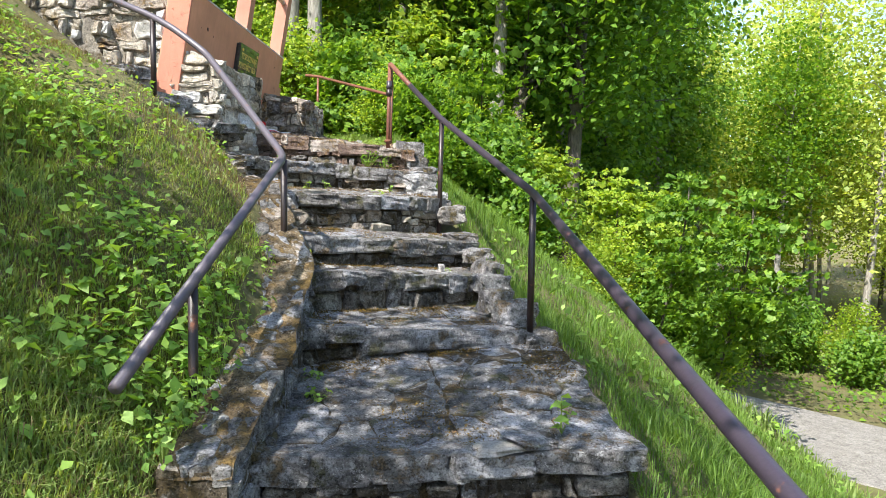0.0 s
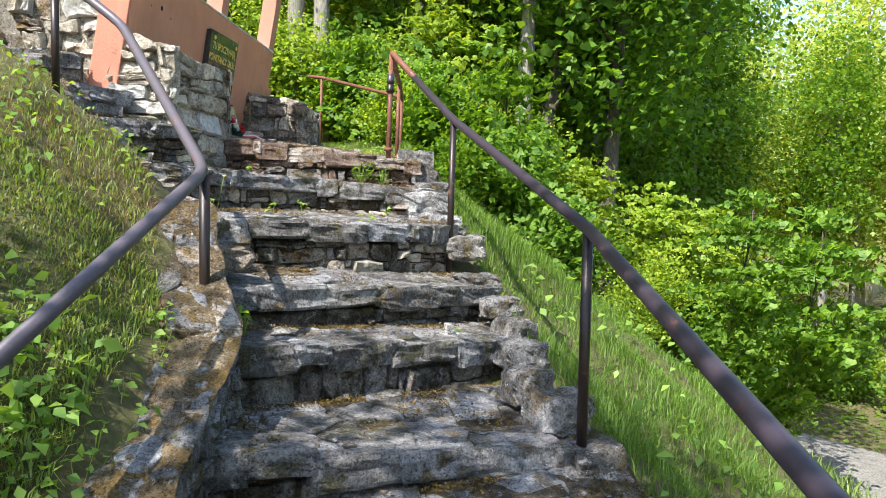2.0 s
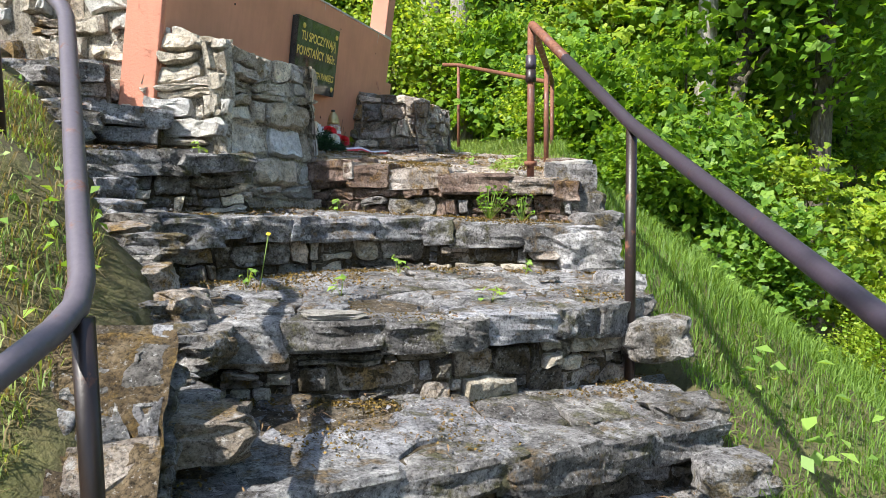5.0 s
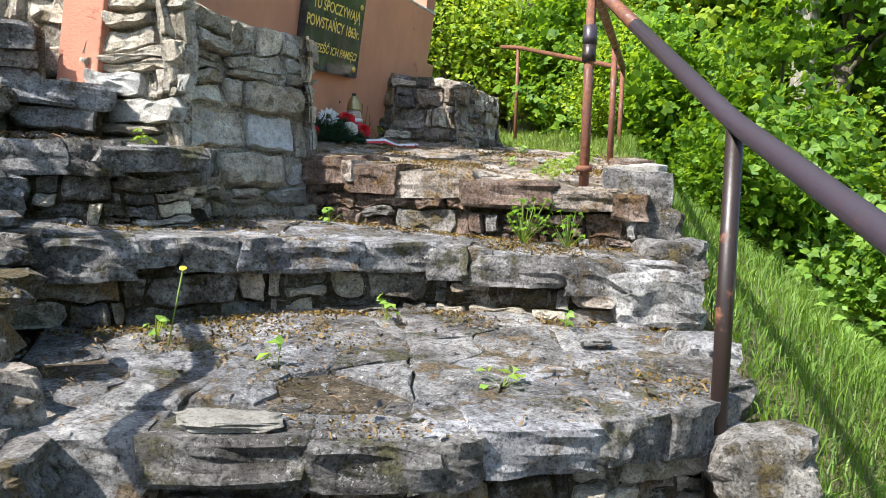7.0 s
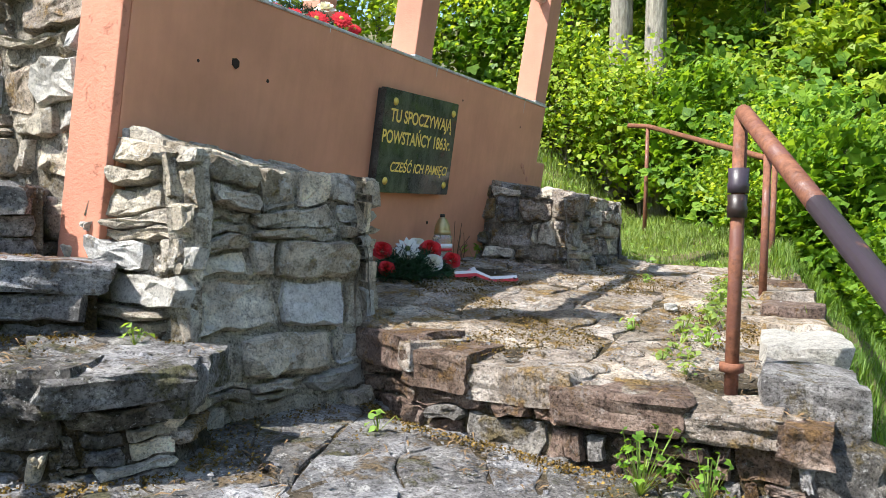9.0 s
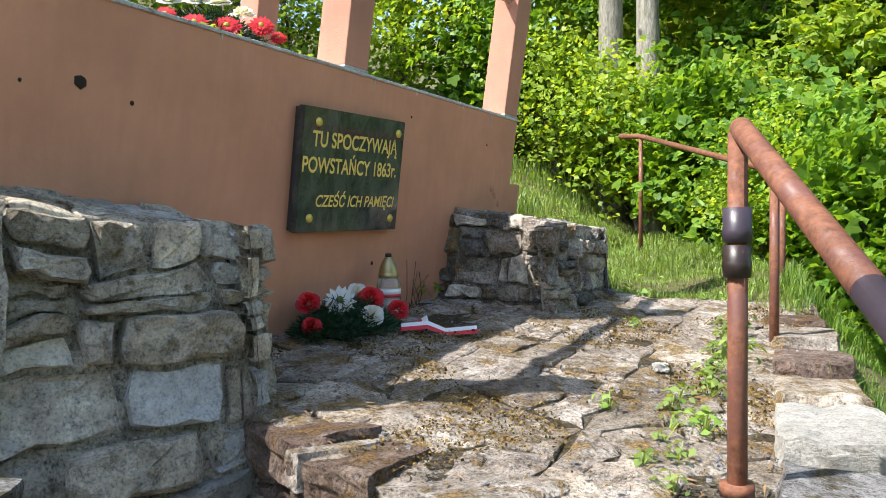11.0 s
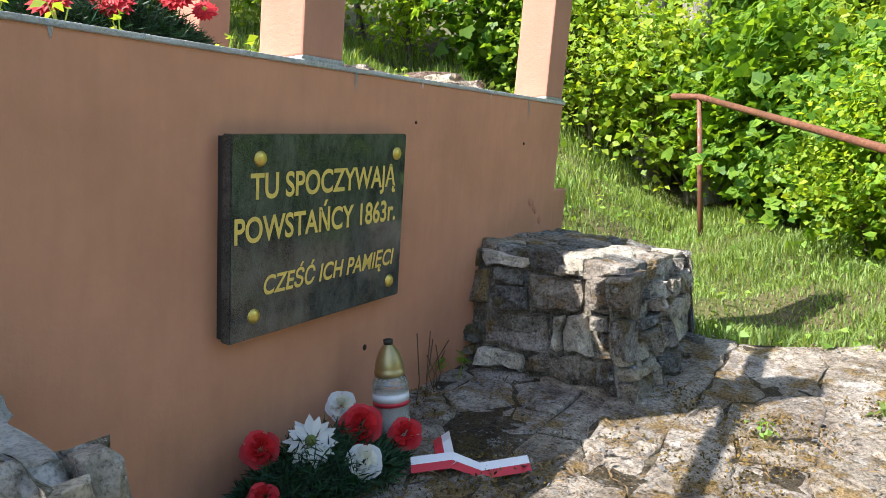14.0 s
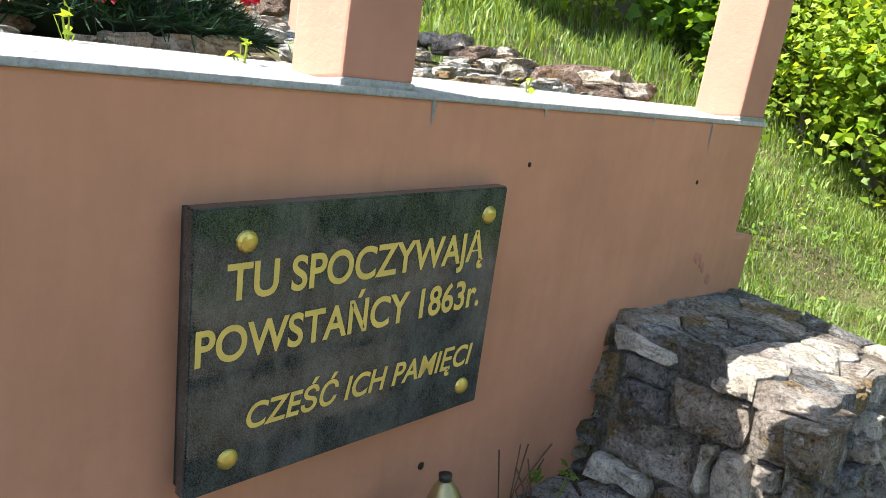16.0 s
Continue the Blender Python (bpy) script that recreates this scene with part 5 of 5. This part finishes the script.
def tread_z(x, y):
    best = None
    for poly, level in STEPS:
        if inside(poly, x, y):
            z = level(x, y)
            best = z if best is None or z > best else best
    return best


def tuft(x, y, z, leaves, size, spread, mat, label, name="weed_tuft", shape="kite", tall_=0.1):
    """A small plant growing from a joint: a few leaves on short stalks."""
    thing = empty(name, (x, y, z), label, "weed")
    a = nrng.uniform(0, 6.28, leaves)
    rr = nrng.uniform(0.1, 1, leaves) * spread
    hh = nrng.uniform(0.3, 1, leaves) * tall_
    p = np.stack([np.cos(a) * rr, np.sin(a) * rr, hh], 1)
    up = np.stack([np.cos(a) * 0.6, np.sin(a) * 0.6, np.ones(leaves)], 1) + nrng.normal(size=(leaves, 3)) * 0.3
    v, f = leaf_quads(p, up, size * nrng.uniform(0.6, 1.2, leaves), shape, 0.34)
    fast("leaves", v, f, mat, thing)
    base = np.zeros_like(p)
    sd = np.stack([-np.sin(a), np.cos(a), np.zeros(leaves)], 1) * 0.0018
    sv = np.stack([base + sd, base - sd, p - sd, p + sd], 1).reshape(-1, 3)
    fast("stem", sv, np.arange(len(sv)).reshape(-1, 4), GRASS, thing)
    return thing


for x, y, n, s, sp, h, shape in ((0.51, 3.04, 14, 0.09, 0.08, 0.16, "kite"), (-0.5, 5.85, 8, 0.06, 0.07, 0.05, "kite"), (-1.02, 5.72, 6, 0.06, 0.04, 0.1, "kite"), (-0.80, 4.45, 10, 0.08, 0.06, 0.14, "kite"), (0.02, 5.1, 6, 0.06, 0.05, 0.05, "kite"),
                                (-1.42, 5.78, 9, 0.05, 0.05, 0.08, "kite"), (-0.98, 6.28, 5, 0.055, 0.05, 0.09, "maple"), (-0.46, 6.44, 5, 0.055, 0.05, 0.08, "maple"), (-0.70, 6.90, 40, 0.035, 0.11, 0.17, "maple"), (-0.54, 6.92, 26, 0.032, 0.1, 0.14, "maple"),
                                (-1.19, 8.9, 12, 0.04, 0.05, 0.06, "kite"), (-0.96, 7.8, 12, 0.04, 0.06, 0.06, "kite"), (-0.69, 7.75, 16, 0.05, 0.07, 0.08, "kite"), (-0.72, 8.6, 18, 0.07, 0.09, 0.1, "kite"), (-0.78, 9.1, 18, 0.06, 0.08, 0.09, "kite"), (-2.16, 8.86, 5, 0.075, 0.05, 0.09, "maple"),
                                (-0.55, 3.3, 16, 0.05, 0.08, 0.06, "kite"), (-0.58, 3.55, 14, 0.05, 0.07, 0.05, "kite"), (-2.0, 6.42, 14, 0.04, 0.05, 0.06, "kite"), (-1.5, 6.9, 10, 0.05, 0.07, 0.06, "kite")):
    z = tread_z(x, y) or 2.1
    s *= 0.65
    tuft(x, y, z, n, s, sp, LEAF_DEEP if n > 20 else LEAF_WEED, "small green weed growing from a joint between stones", shape=shape, tall_=h)
for k in range(16):
    y = 2.5 + 0.11 * k
    x = float(np.interp(y, [q[1] for q in KERB], [q[0] for q in KERB])) - 0.22 - rng.uniform(0.0, 0.05)
    tuft(x, y, float(np.interp(y, [q[1] for q in KERB], [q[2] for q in KERB])) - 0.06, rng.randint(12, 20), rng.uniform(0.03, 0.05), 0.10, LEAF_WEED, "leafy green weed leaning over the kerb wall", tall_=0.15)
for k in range(22):
    y = 7.35 + 0.095 * k
    x = -0.68 - 0.06 * (y - 7.4) - rng.uniform(0.0, 0.10)
    tuft(x, y, terrace_z(x, y), rng.randint(9, 16), rng.uniform(0.022, 0.04), 0.05, GRASS, "tuft of grass growing along the terrace border", "grass_tuft", tall_=0.05)
for y in (7.5, 7.62, 7.76, 8.02, 8.2, 8.34, 8.75):
    x = face_x(y, WALL_TOP) - rng.uniform(0.16, 0.30)
    tuft(x, y, bed_z(x, y), 5, 0.03, 0.03, LEAF_YOUNG, "pale green seedling behind the wall top", "seedling", tall_=0.07)

# moss cushions in patches and along the foot of each riser
mx, my = nrng.uniform(-2.3, 0.8, 150000), nrng.uniform(2.3, 9.9, 150000)
patchy = np.sin(mx * 5.2 + 1.7) * np.sin(my * 4.4 + 0.4) + 0.6 * np.sin(mx * 11 + my * 4) * np.sin(my * 9.3 - mx * 3) + nrng.normal(size=150000) * 0.18
sel = patchy > np.where(my > 7.2, 0.36, 0.5)
mp = []
for x, y in zip(mx[sel], my[sel]):
    z = tread_z(x, y)
    if z is not None and x > face_x(y, 2.2) + 0.01:
        mp.append((x, y, z + 0.010))
for poly, level in STEPS:
    half_n = len(poly) // 2
    for (ax, ay), (bx, by) in zip(poly[:half_n], poly[1:half_n]):
        u = Vector((bx - ax, by - ay, 0))
        n = Vector((u.y, -u.x, 0)).normalized()
        for k in range(int(u.length * 1100)):
            q = Vector((ax, ay, 0)) + u * rng.random() + n * abs(rng.gauss(0.0, 0.035))
            z = tread_z(q.x + n.x * 0.03, q.y + n.y * 0.03)
            if z is not None and z < level(q.x, q.y) - 0.1:
                mp.append((q.x, q.y, z + 0.006))
mp = np.array(mp)
v, f = leaf_quads(mp, nrng.normal(size=(len(mp), 3)) * 0.8 + np.array([0, 0, 0.7]), 0.0085 * nrng.uniform(0.5, 1.5, len(mp)), wide=0.4)
tagged(fast("moss", v, f, MOSS), "golden brown moss in the joints of the steps", "moss", kind="stuff")

# dry needles, chips and twigs on the treads
lx, ly = nrng.uniform(-2.3, 0.8, 26000), nrng.uniform(2.3, 9.9, 26000)
pts = [(x, y, tread_z(x, y)) for x, y in zip(lx, ly)]
pts = np.array([p for p in pts if p[2] is not None and p[0] > face_x(p[1], 2.2) + 0.02])
keep = (np.sin(pts[:, 0] * 7) * np.sin(pts[:, 1] * 6.1) + nrng.normal(size=len(pts)) * 0.6) > 0.15
pts = pts[keep] + np.array([0, 0, 0.014])
half = len(pts) * 2 // 3
v, f = leaf_quads(pts[:half], nrng.normal(size=(half, 3)) * 0.25 + np.array([0, 0, 1.0]), 0.035 * nrng.uniform(0.4, 1.5, half), wide=0.06)
tagged(fast("dry_litter", v, f, simple("dry_litter", (0.20, 0.125, 0.06), 0.9, vary=0.5, scale=9)), "dry needles and twigs lying on the steps", "litter", kind="stuff")
rest = pts[half:]
v, f = leaf_quads(rest, nrng.normal(size=(len(rest), 3)) * 0.4 + np.array([0, 0, 1.0]), 0.015 * nrng.uniform(0.4, 1.5, len(rest)), wide=0.45)
tagged(fast("stone_chips", v, f, TREAD_STONE), "small pale stone chips scattered on the steps", "litter", kind="stuff")

for x, y, a, b, c, m, lab in ((-0.90, 5.36, 0.17, 0.09, 0.022, WHITE_STONE, "flat white broken stone on the step"), (0.36, 2.93, 0.16, 0.2, 0.035, TREAD_STONE, "loose flat grey stone on the landing"), (0.27, 2.88, 0.24, 0.14, 0.02, WHITE_STONE, "loose pale stone flake on the landing"),
                              (-0.93, 8.29, 0.05, 0.04, 0.03, WHITE_STONE, "small white stone on the terrace"), (-0.35, 6.3, 0.09, 0.05, 0.015, TREAD_STONE, "thin grey stone flake on the step"), (0.0, 5.05, 0.03, 0.045, 0.055, TREAD_STONE, "small pale stone against the riser")):
    ob = stone(None, m, (x, y, tread_z(x, y) + c * 0.4 + 0.012), (a, b, c), Vector((0.9, 0.43, 0)), Z, Vector((0.43, -0.9, 0)), 1, "loose_stone")
    tagged(ob, lab, "stone")


# ---- wreaths and lantern ----
RED = leaf_material("red_petal", (0.46, 0.012, 0.02), (0.70, 0.035, 0.05), 0.2, 0.3)
WHITE_PETAL = leaf_material("white_petal", (0.66, 0.66, 0.72), (0.80, 0.80, 0.84), 0.25, 0.2)
YELLOW = simple("flower_heart", (0.35, 0.30, 0.04), 0.8)
GREEN_HEART = simple("flower_green_heart", (0.10, 0.13, 0.03), 0.8)


def flower(parent, where, facing, radius, mat, style, heart):
    """An artificial flower: rings of petals, cupped for a rose, long and flat for a daisy."""
    n = Vector(facing).normalized()
    side_ = n.orthogonal().normalized()
    other = n.cross(side_)
    base = Vector(where) - world_place(parent)
    verts, faces = [], []
    if style == "rose":
        rings = ((0.2, 3, 0.62, 1.2), (0.42, 4, 0.58, 0.85), (0.72, 5, 0.36, 0.62), (1.0, 5, 0.02, 0.55))
    elif style == "gerbera":
        rings = ((0.55, 14, 0.22, 0.16), (0.82, 18, 0.12, 0.16), (1.0, 20, 0.0, 0.16))
    else:
        rings = ((0.85, 12, 0.16, 0.17), (1.0, 14, 0.0, 0.17))
    for rad, count, lift, wd in rings:
        for k in range(count):
            a = 2 * math.pi * (k + rng.uniform(-0.2, 0.2)) / count + rad * 2
            d = side_ * math.cos(a) + other * math.sin(a)
            s = n.cross(d)
            r0 = radius * rad * rng.uniform(0.92, 1.05)
            w = radius * wd * rad if style == "rose" else radius * wd
            up = n * radius * lift
            i = len(verts)
            if style == "rose":
                verts += [base + d * r0 * 0.25, base + d * r0 * 0.7 + s * w + up * 0.5, base + d * r0 * 0.9 + s * w * 0.6 + up, base + d * r0 * 1.02 + up * 0.92, base + d * r0 * 0.9 - s * w * 0.6 + up, base + d * r0 * 0.7 - s * w + up * 0.5]
                faces += [(i, i + 1, i + 2, i + 3), (i, i + 3, i + 4, i + 5)]
            else:
                verts += [base + d * r0 * 0.15 + up, base + d * r0 * 0.65 + s * w + up * 1.1, base + d * r0 + up * 0.9, base + d * r0 * 0.65 - s * w + up * 1.1]
                faces += [(i, i + 1, i + 2, i + 3)]
    fl = raw("flower", verts, faces, mat, parent)
    if style != "rose":
        bm = bmesh.new()
        bmesh.ops.create_uvsphere(bm, u_segments=10, v_segments=6, radius=radius * 0.22, matrix=Matrix.Translation(base + n * radius * 0.12))
        part("heart", bm, heart, fl)
    return fl


def wreath(label, centre, ax, half_long, half_wide, high, count, seed):
    thing = empty("wreath", centre, label, "wreath")
    r = np.random.default_rng(seed)
    a = r.uniform(0, 6.28, count)
    q = r.uniform(0, 1, count) ** 0.5
    ax = Vector(ax).normalized()
    side_ = np.array((-ax.y, ax.x, 0))
    axv = np.array(ax)
    p = np.outer(np.cos(a) * q * half_long, axv) + np.outer(np.sin(a) * q * half_wide, side_)
    p[:, 2] += high * (1 - q ** 2) * r.uniform(0.3, 1, count) + 0.012
    sprig = r.integers(0, count // 9, count)
    dirs = r.normal(size=(count // 9 + 1, 3)) * np.array([1, 1, 0.5]) + np.array([0, 0, 0.35])
    out = p * np.array([2.5, 2.5, 1]) + dirs[sprig] * 0.4 + r.normal(size=(count, 3)) * 0.3
    out /= np.linalg.norm(out, axis=1, keepdims=True)
    up = np.cross(out, r.normal(size=(count, 3)))
    d = out
    s = np.cross(up / np.linalg.norm(up, axis=1, keepdims=True), d)
    l = r.uniform(0.03, 0.055, (count, 1))
    v = np.stack([p, p + d * l * 0.5 + s * 0.0022, p + d * l, p + d * l * 0.5 - s * 0.0022], 1).reshape(-1, 3)
    fast("needles", v, np.arange(len(v)).reshape(-1, 4), NEEDLE, thing, "dark green artificial fir needles")
    bm = bmesh.new()
    bmesh.ops.create_uvsphere(bm, u_segments=18, v_segments=8, radius=1, matrix=Matrix.Translation((0, 0, high * 0.25)) @ Matrix.Rotation(math.atan2(ax.y, ax.x), 4, "Z") @ Matrix.Diagonal((half_long * 0.8, half_wide * 0.8, high * 0.42, 1)))
    part("cushion", bm, simple("dark_green_cushion", (0.008, 0.02, 0.01), 0.9), thing)
    return thing


FACE = (0.5, -0.75, 0.5)
w1 = wreath("funeral wreath of fir with red and white flowers", (-2.09, 8.05, 2.175), (0.12, 1, 0), 0.25, 0.14, 0.13, 5200, 3)
for x, y, z, rad, mat, st in ((-2.06, 7.90, 2.30, 0.05, RED, "rose"), (-1.98, 7.82, 2.22, 0.042, RED, "rose"), (-1.97, 7.98, 2.305, 0.068, WHITE_PETAL, "daisy"), (-2.05, 8.20, 2.32, 0.045, WHITE_PETAL, "rose"), (-1.94, 8.14, 2.30, 0.06, RED, "rose"), (-1.87, 8.05, 2.245, 0.05, WHITE_PETAL, "rose"), (-1.88, 8.25, 2.25, 0.048, RED, "rose")):
    flower(w1, (x - 0.11, y + 0.02, z + 0.005), FACE, rad, mat, st, GREEN_HEART)
w2 = wreath("fir wreath with red gerberas and white flowers", (-2.68, 7.96, bed_z(-2.68, 7.96)), (0.1, 1, 0), 0.32, 0.15, 0.17, 6000, 5)
for x, y, z, rad, mat, st in ((-2.58, 7.60, 3.34, 0.045, RED, "gerbera"), (-2.60, 7.757, 3.35, 0.058, RED, "gerbera"), (-2.60, 7.925, 3.376, 0.066, RED, "gerbera"), (-2.60, 8.126, 3.426, 0.062, RED, "gerbera"), (-2.57, 8.20, 3.39, 0.04, RED, "gerbera"), (-2.74, 7.76, 3.46, 0.055, WHITE_PETAL, "rose"), (-2.72, 7.88, 3.49, 0.06, WHITE_PETAL, "rose"), (-2.72, 8.00, 3.515, 0.062, WHITE_PETAL, "rose"), (-2.70, 8.12, 3.49, 0.06, WHITE_PETAL, "rose")):
    flower(w2, (x + 0.03, y - 0.01, z + 0.035), (0.6, -0.65, 0.5) if st == "gerbera" else (0.3, -0.4, 0.9), rad, mat, st, YELLOW)

WHITE_BAND, RED_BAND = simple("white_ribbon", (0.75, 0.74, 0.76), 0.5, vary=0.06), simple("red_ribbon", (0.55, 0.03, 0.05), 0.45, vary=0.1)
ribbon = empty("ribbon", (-1.85, 8.3, terrace_z(-1.85, 8.3)), "white and red ribbon lying on the terrace", "ribbon")
for name_, mat, o0, o1 in (("white_half", WHITE_BAND, 0.0, 0.026), ("red_half", RED_BAND, -0.026, 0.0)):
    for line in (((-1.95, 8.23), (-1.86, 8.29), (-1.79, 8.32), (-1.69, 8.40)), ((-1.97, 8.42), (-1.93, 8.36), (-1.89, 8.31), (-1.86, 8.27))):
        verts, faces = [], []
        for k, (x, y) in enumerate(line):
            j = min(k, len(line) - 2)
            d = Vector((line[j + 1][0] - line[j][0], line[j + 1][1] - line[j][1], 0)).normalized()
            s = Vector((-d.y, d.x, 0))
            z = terrace_z(x, y) + 0.022 + 0.014 * math.sin(k * 2.1)
            for o in (o0, o1):
                q = Vector((x, y, z)) + s * o * 0.9 + Z * o * 0.5
                verts.append(q - ribbon.location)
        faces = [(2 * k, 2 * k + 1, 2 * k + 3, 2 * k + 2) for k in range(len(line) - 1)]
        raw(name_, verts, faces, mat, ribbon)

GLASS, gnt, gb = material("ribbed_glass")
gb.inputs["Base Color"].default_value = (0.92, 0.95, 0.93, 1)
gb.inputs["Transmission Weight"].default_value, gb.inputs["Roughness"].default_value = 0.85, 0.08
GOLD_CAP = simple("dull_gold_metal", (0.42, 0.33, 0.16), 0.4, 0.75, 0.2)


def turned(name_, rings, mat, parent, label="", sides=28, rib=0.0):
    verts, faces = [], []
    for r_, z in rings:
        for k in range(sides):
            a = 2 * math.pi * k / sides
            rr = r_ * (1 + (rib if k % 2 else 0))
            verts.append((rr * math.cos(a), rr * math.sin(a), z))
    for i in range(len(rings) - 1):
        for k in range(sides):
            k2 = (k + 1) % sides
            faces.append((i * sides + k, i * sides + k2, (i + 1) * sides + k2, (i + 1) * sides + k))
    faces += [tuple(range(sides - 1, -1, -1)), tuple((len(rings) - 1) * sides + k for k in range(sides))]
    return raw(name_, verts, faces, mat, parent, label, smooth=rib == 0)


lx0, ly0 = -2.10, 8.37
lantern = empty("grave_lantern", (lx0, ly0, terrace_z(lx0, ly0)), "ribbed glass grave lantern with a gold lid", "lantern")
turned("glass_jar", [(0.044, 0.0), (0.05, 0.008), (0.05, 0.165), (0.045, 0.18), (0.036, 0.19)], GLASS, lantern, "ribbed clear glass", 36, 0.03)
turned("candle", [(0.036, 0.004), (0.036, 0.10)], simple("candle_wax", (0.7, 0.68, 0.62), 0.5), lantern, "white candle inside")
turned("band", [(0.0525, 0.118), (0.0525, 0.14)], WHITE_BAND, lantern)
turned("band", [(0.0527, 0.106), (0.0527, 0.118)], RED_BAND, lantern)
turned("lid", [(0.040, 0.186), (0.044, 0.19), (0.044, 0.203), (0.041, 0.206), (0.042, 0.212), (0.037, 0.235), (0.026, 0.26), (0.016, 0.272), (0.014, 0.276)], GOLD_CAP, lantern, "gold metal lid")
turned("vent", [(0.013, 0.275), (0.014, 0.29), (0.009, 0.292)], simple("black_metal", (0.02, 0.018, 0.015), 0.5), lantern, "blackened vent")

# holes and chips in the plaster, dry stalks by the wall
for y, z, s in ((6.985, 2.985, 0.022), (7.15, 2.95, 0.008), (6.82, 2.96, 0.006), (8.42, 2.44, 0.01), (9.35, 3.05, 0.007), (8.6, 3.1, 0.006)):
    bm = bmesh.new()
    bmesh.ops.create_icosphere(bm, subdivisions=1, radius=1, matrix=Matrix.Translation((face_x(y, z), y, z)) @ Matrix.Diagonal((0.004, s, s * 1.1, 1)))
    hole = part("plaster_hole", bm, simple("hole_shadow", (0.03, 0.018, 0.012), 1.0), None)
    hole.parent = wall
    hole.matrix_parent_inverse = Matrix.Translation(-wall.location)
for k in range(7):
    y = 8.62 + rng.uniform(0, 0.16)
    x = face_x(y, 2.3) + 0.04
    ob = tube("dry_stalk", [(x, y, 2.16), (x + rng.uniform(-0.02, 0.03), y + rng.uniform(-0.03, 0.05), 2.28), (x + rng.uniform(-0.03, 0.05), y + rng.uniform(-0.05, 0.12), 2.28 + rng.uniform(0.05, 0.2))], 0.0018, simple("dry_stalk", (0.12, 0.07, 0.04), 0.9), sides=4)
    tagged(ob, "thin dry brown stalk beside the wall", "stalk", "dry stalks")

# paint drips below the coping
for y, l in ((8.30, 0.05), (9.36, 0.09), (8.62, 0.02), (7.46, 0.025), (9.05, 0.02)):
    z1 = WALL_TOP - 0.012
    verts = [Vector((face_x(y, z) + 0.002, y + dy, z)) - wall.location for z, dy in ((z1, -0.006), (z1, 0.006), (z1 - l * 0.6, 0.003), (z1 - l, 0.0), (z1 - l * 0.6, -0.003))]
    raw("paint_drip", verts, [(0, 1, 2, 3, 4)], CONCRETE, wall)

# broken plaster low at the far end of the wall
for k in range(16):
    z, y = 2.45 + 0.4 * rng.random(), 9.42 + 0.18 * rng.random()
    s = rng.uniform(0.008, 0.026)
    bm = bmesh.new()
    bmesh.ops.create_icosphere(bm, subdivisions=1, radius=1, matrix=Matrix.Translation(Vector((face_x(y, z), y, z)) - wall.location) @ Matrix.Diagonal((0.004, s, s * 1.2, 1)))
    part("plaster_chip", bm, PLASTER_WORN, wall)

# flowering dandelion against the riser
dandelion = empty("dandelion", (-1.33, 5.74, tread_z(-1.33, 5.74)), "yellow dandelion on a thin stem", "flower")
tube("stem", [(-1.345, 5.73, 1.52), (-1.33, 5.74, 1.62), (-1.312, 5.755, 1.74)], 0.0022, GRASS, dandelion, sides=5)
flower(dandelion, (-1.312, 5.755, 1.742), (0.3, -0.5, 0.8), 0.010, simple("dandelion_yellow", (0.75, 0.55, 0.03), 0.7), "gerbera", YELLOW)
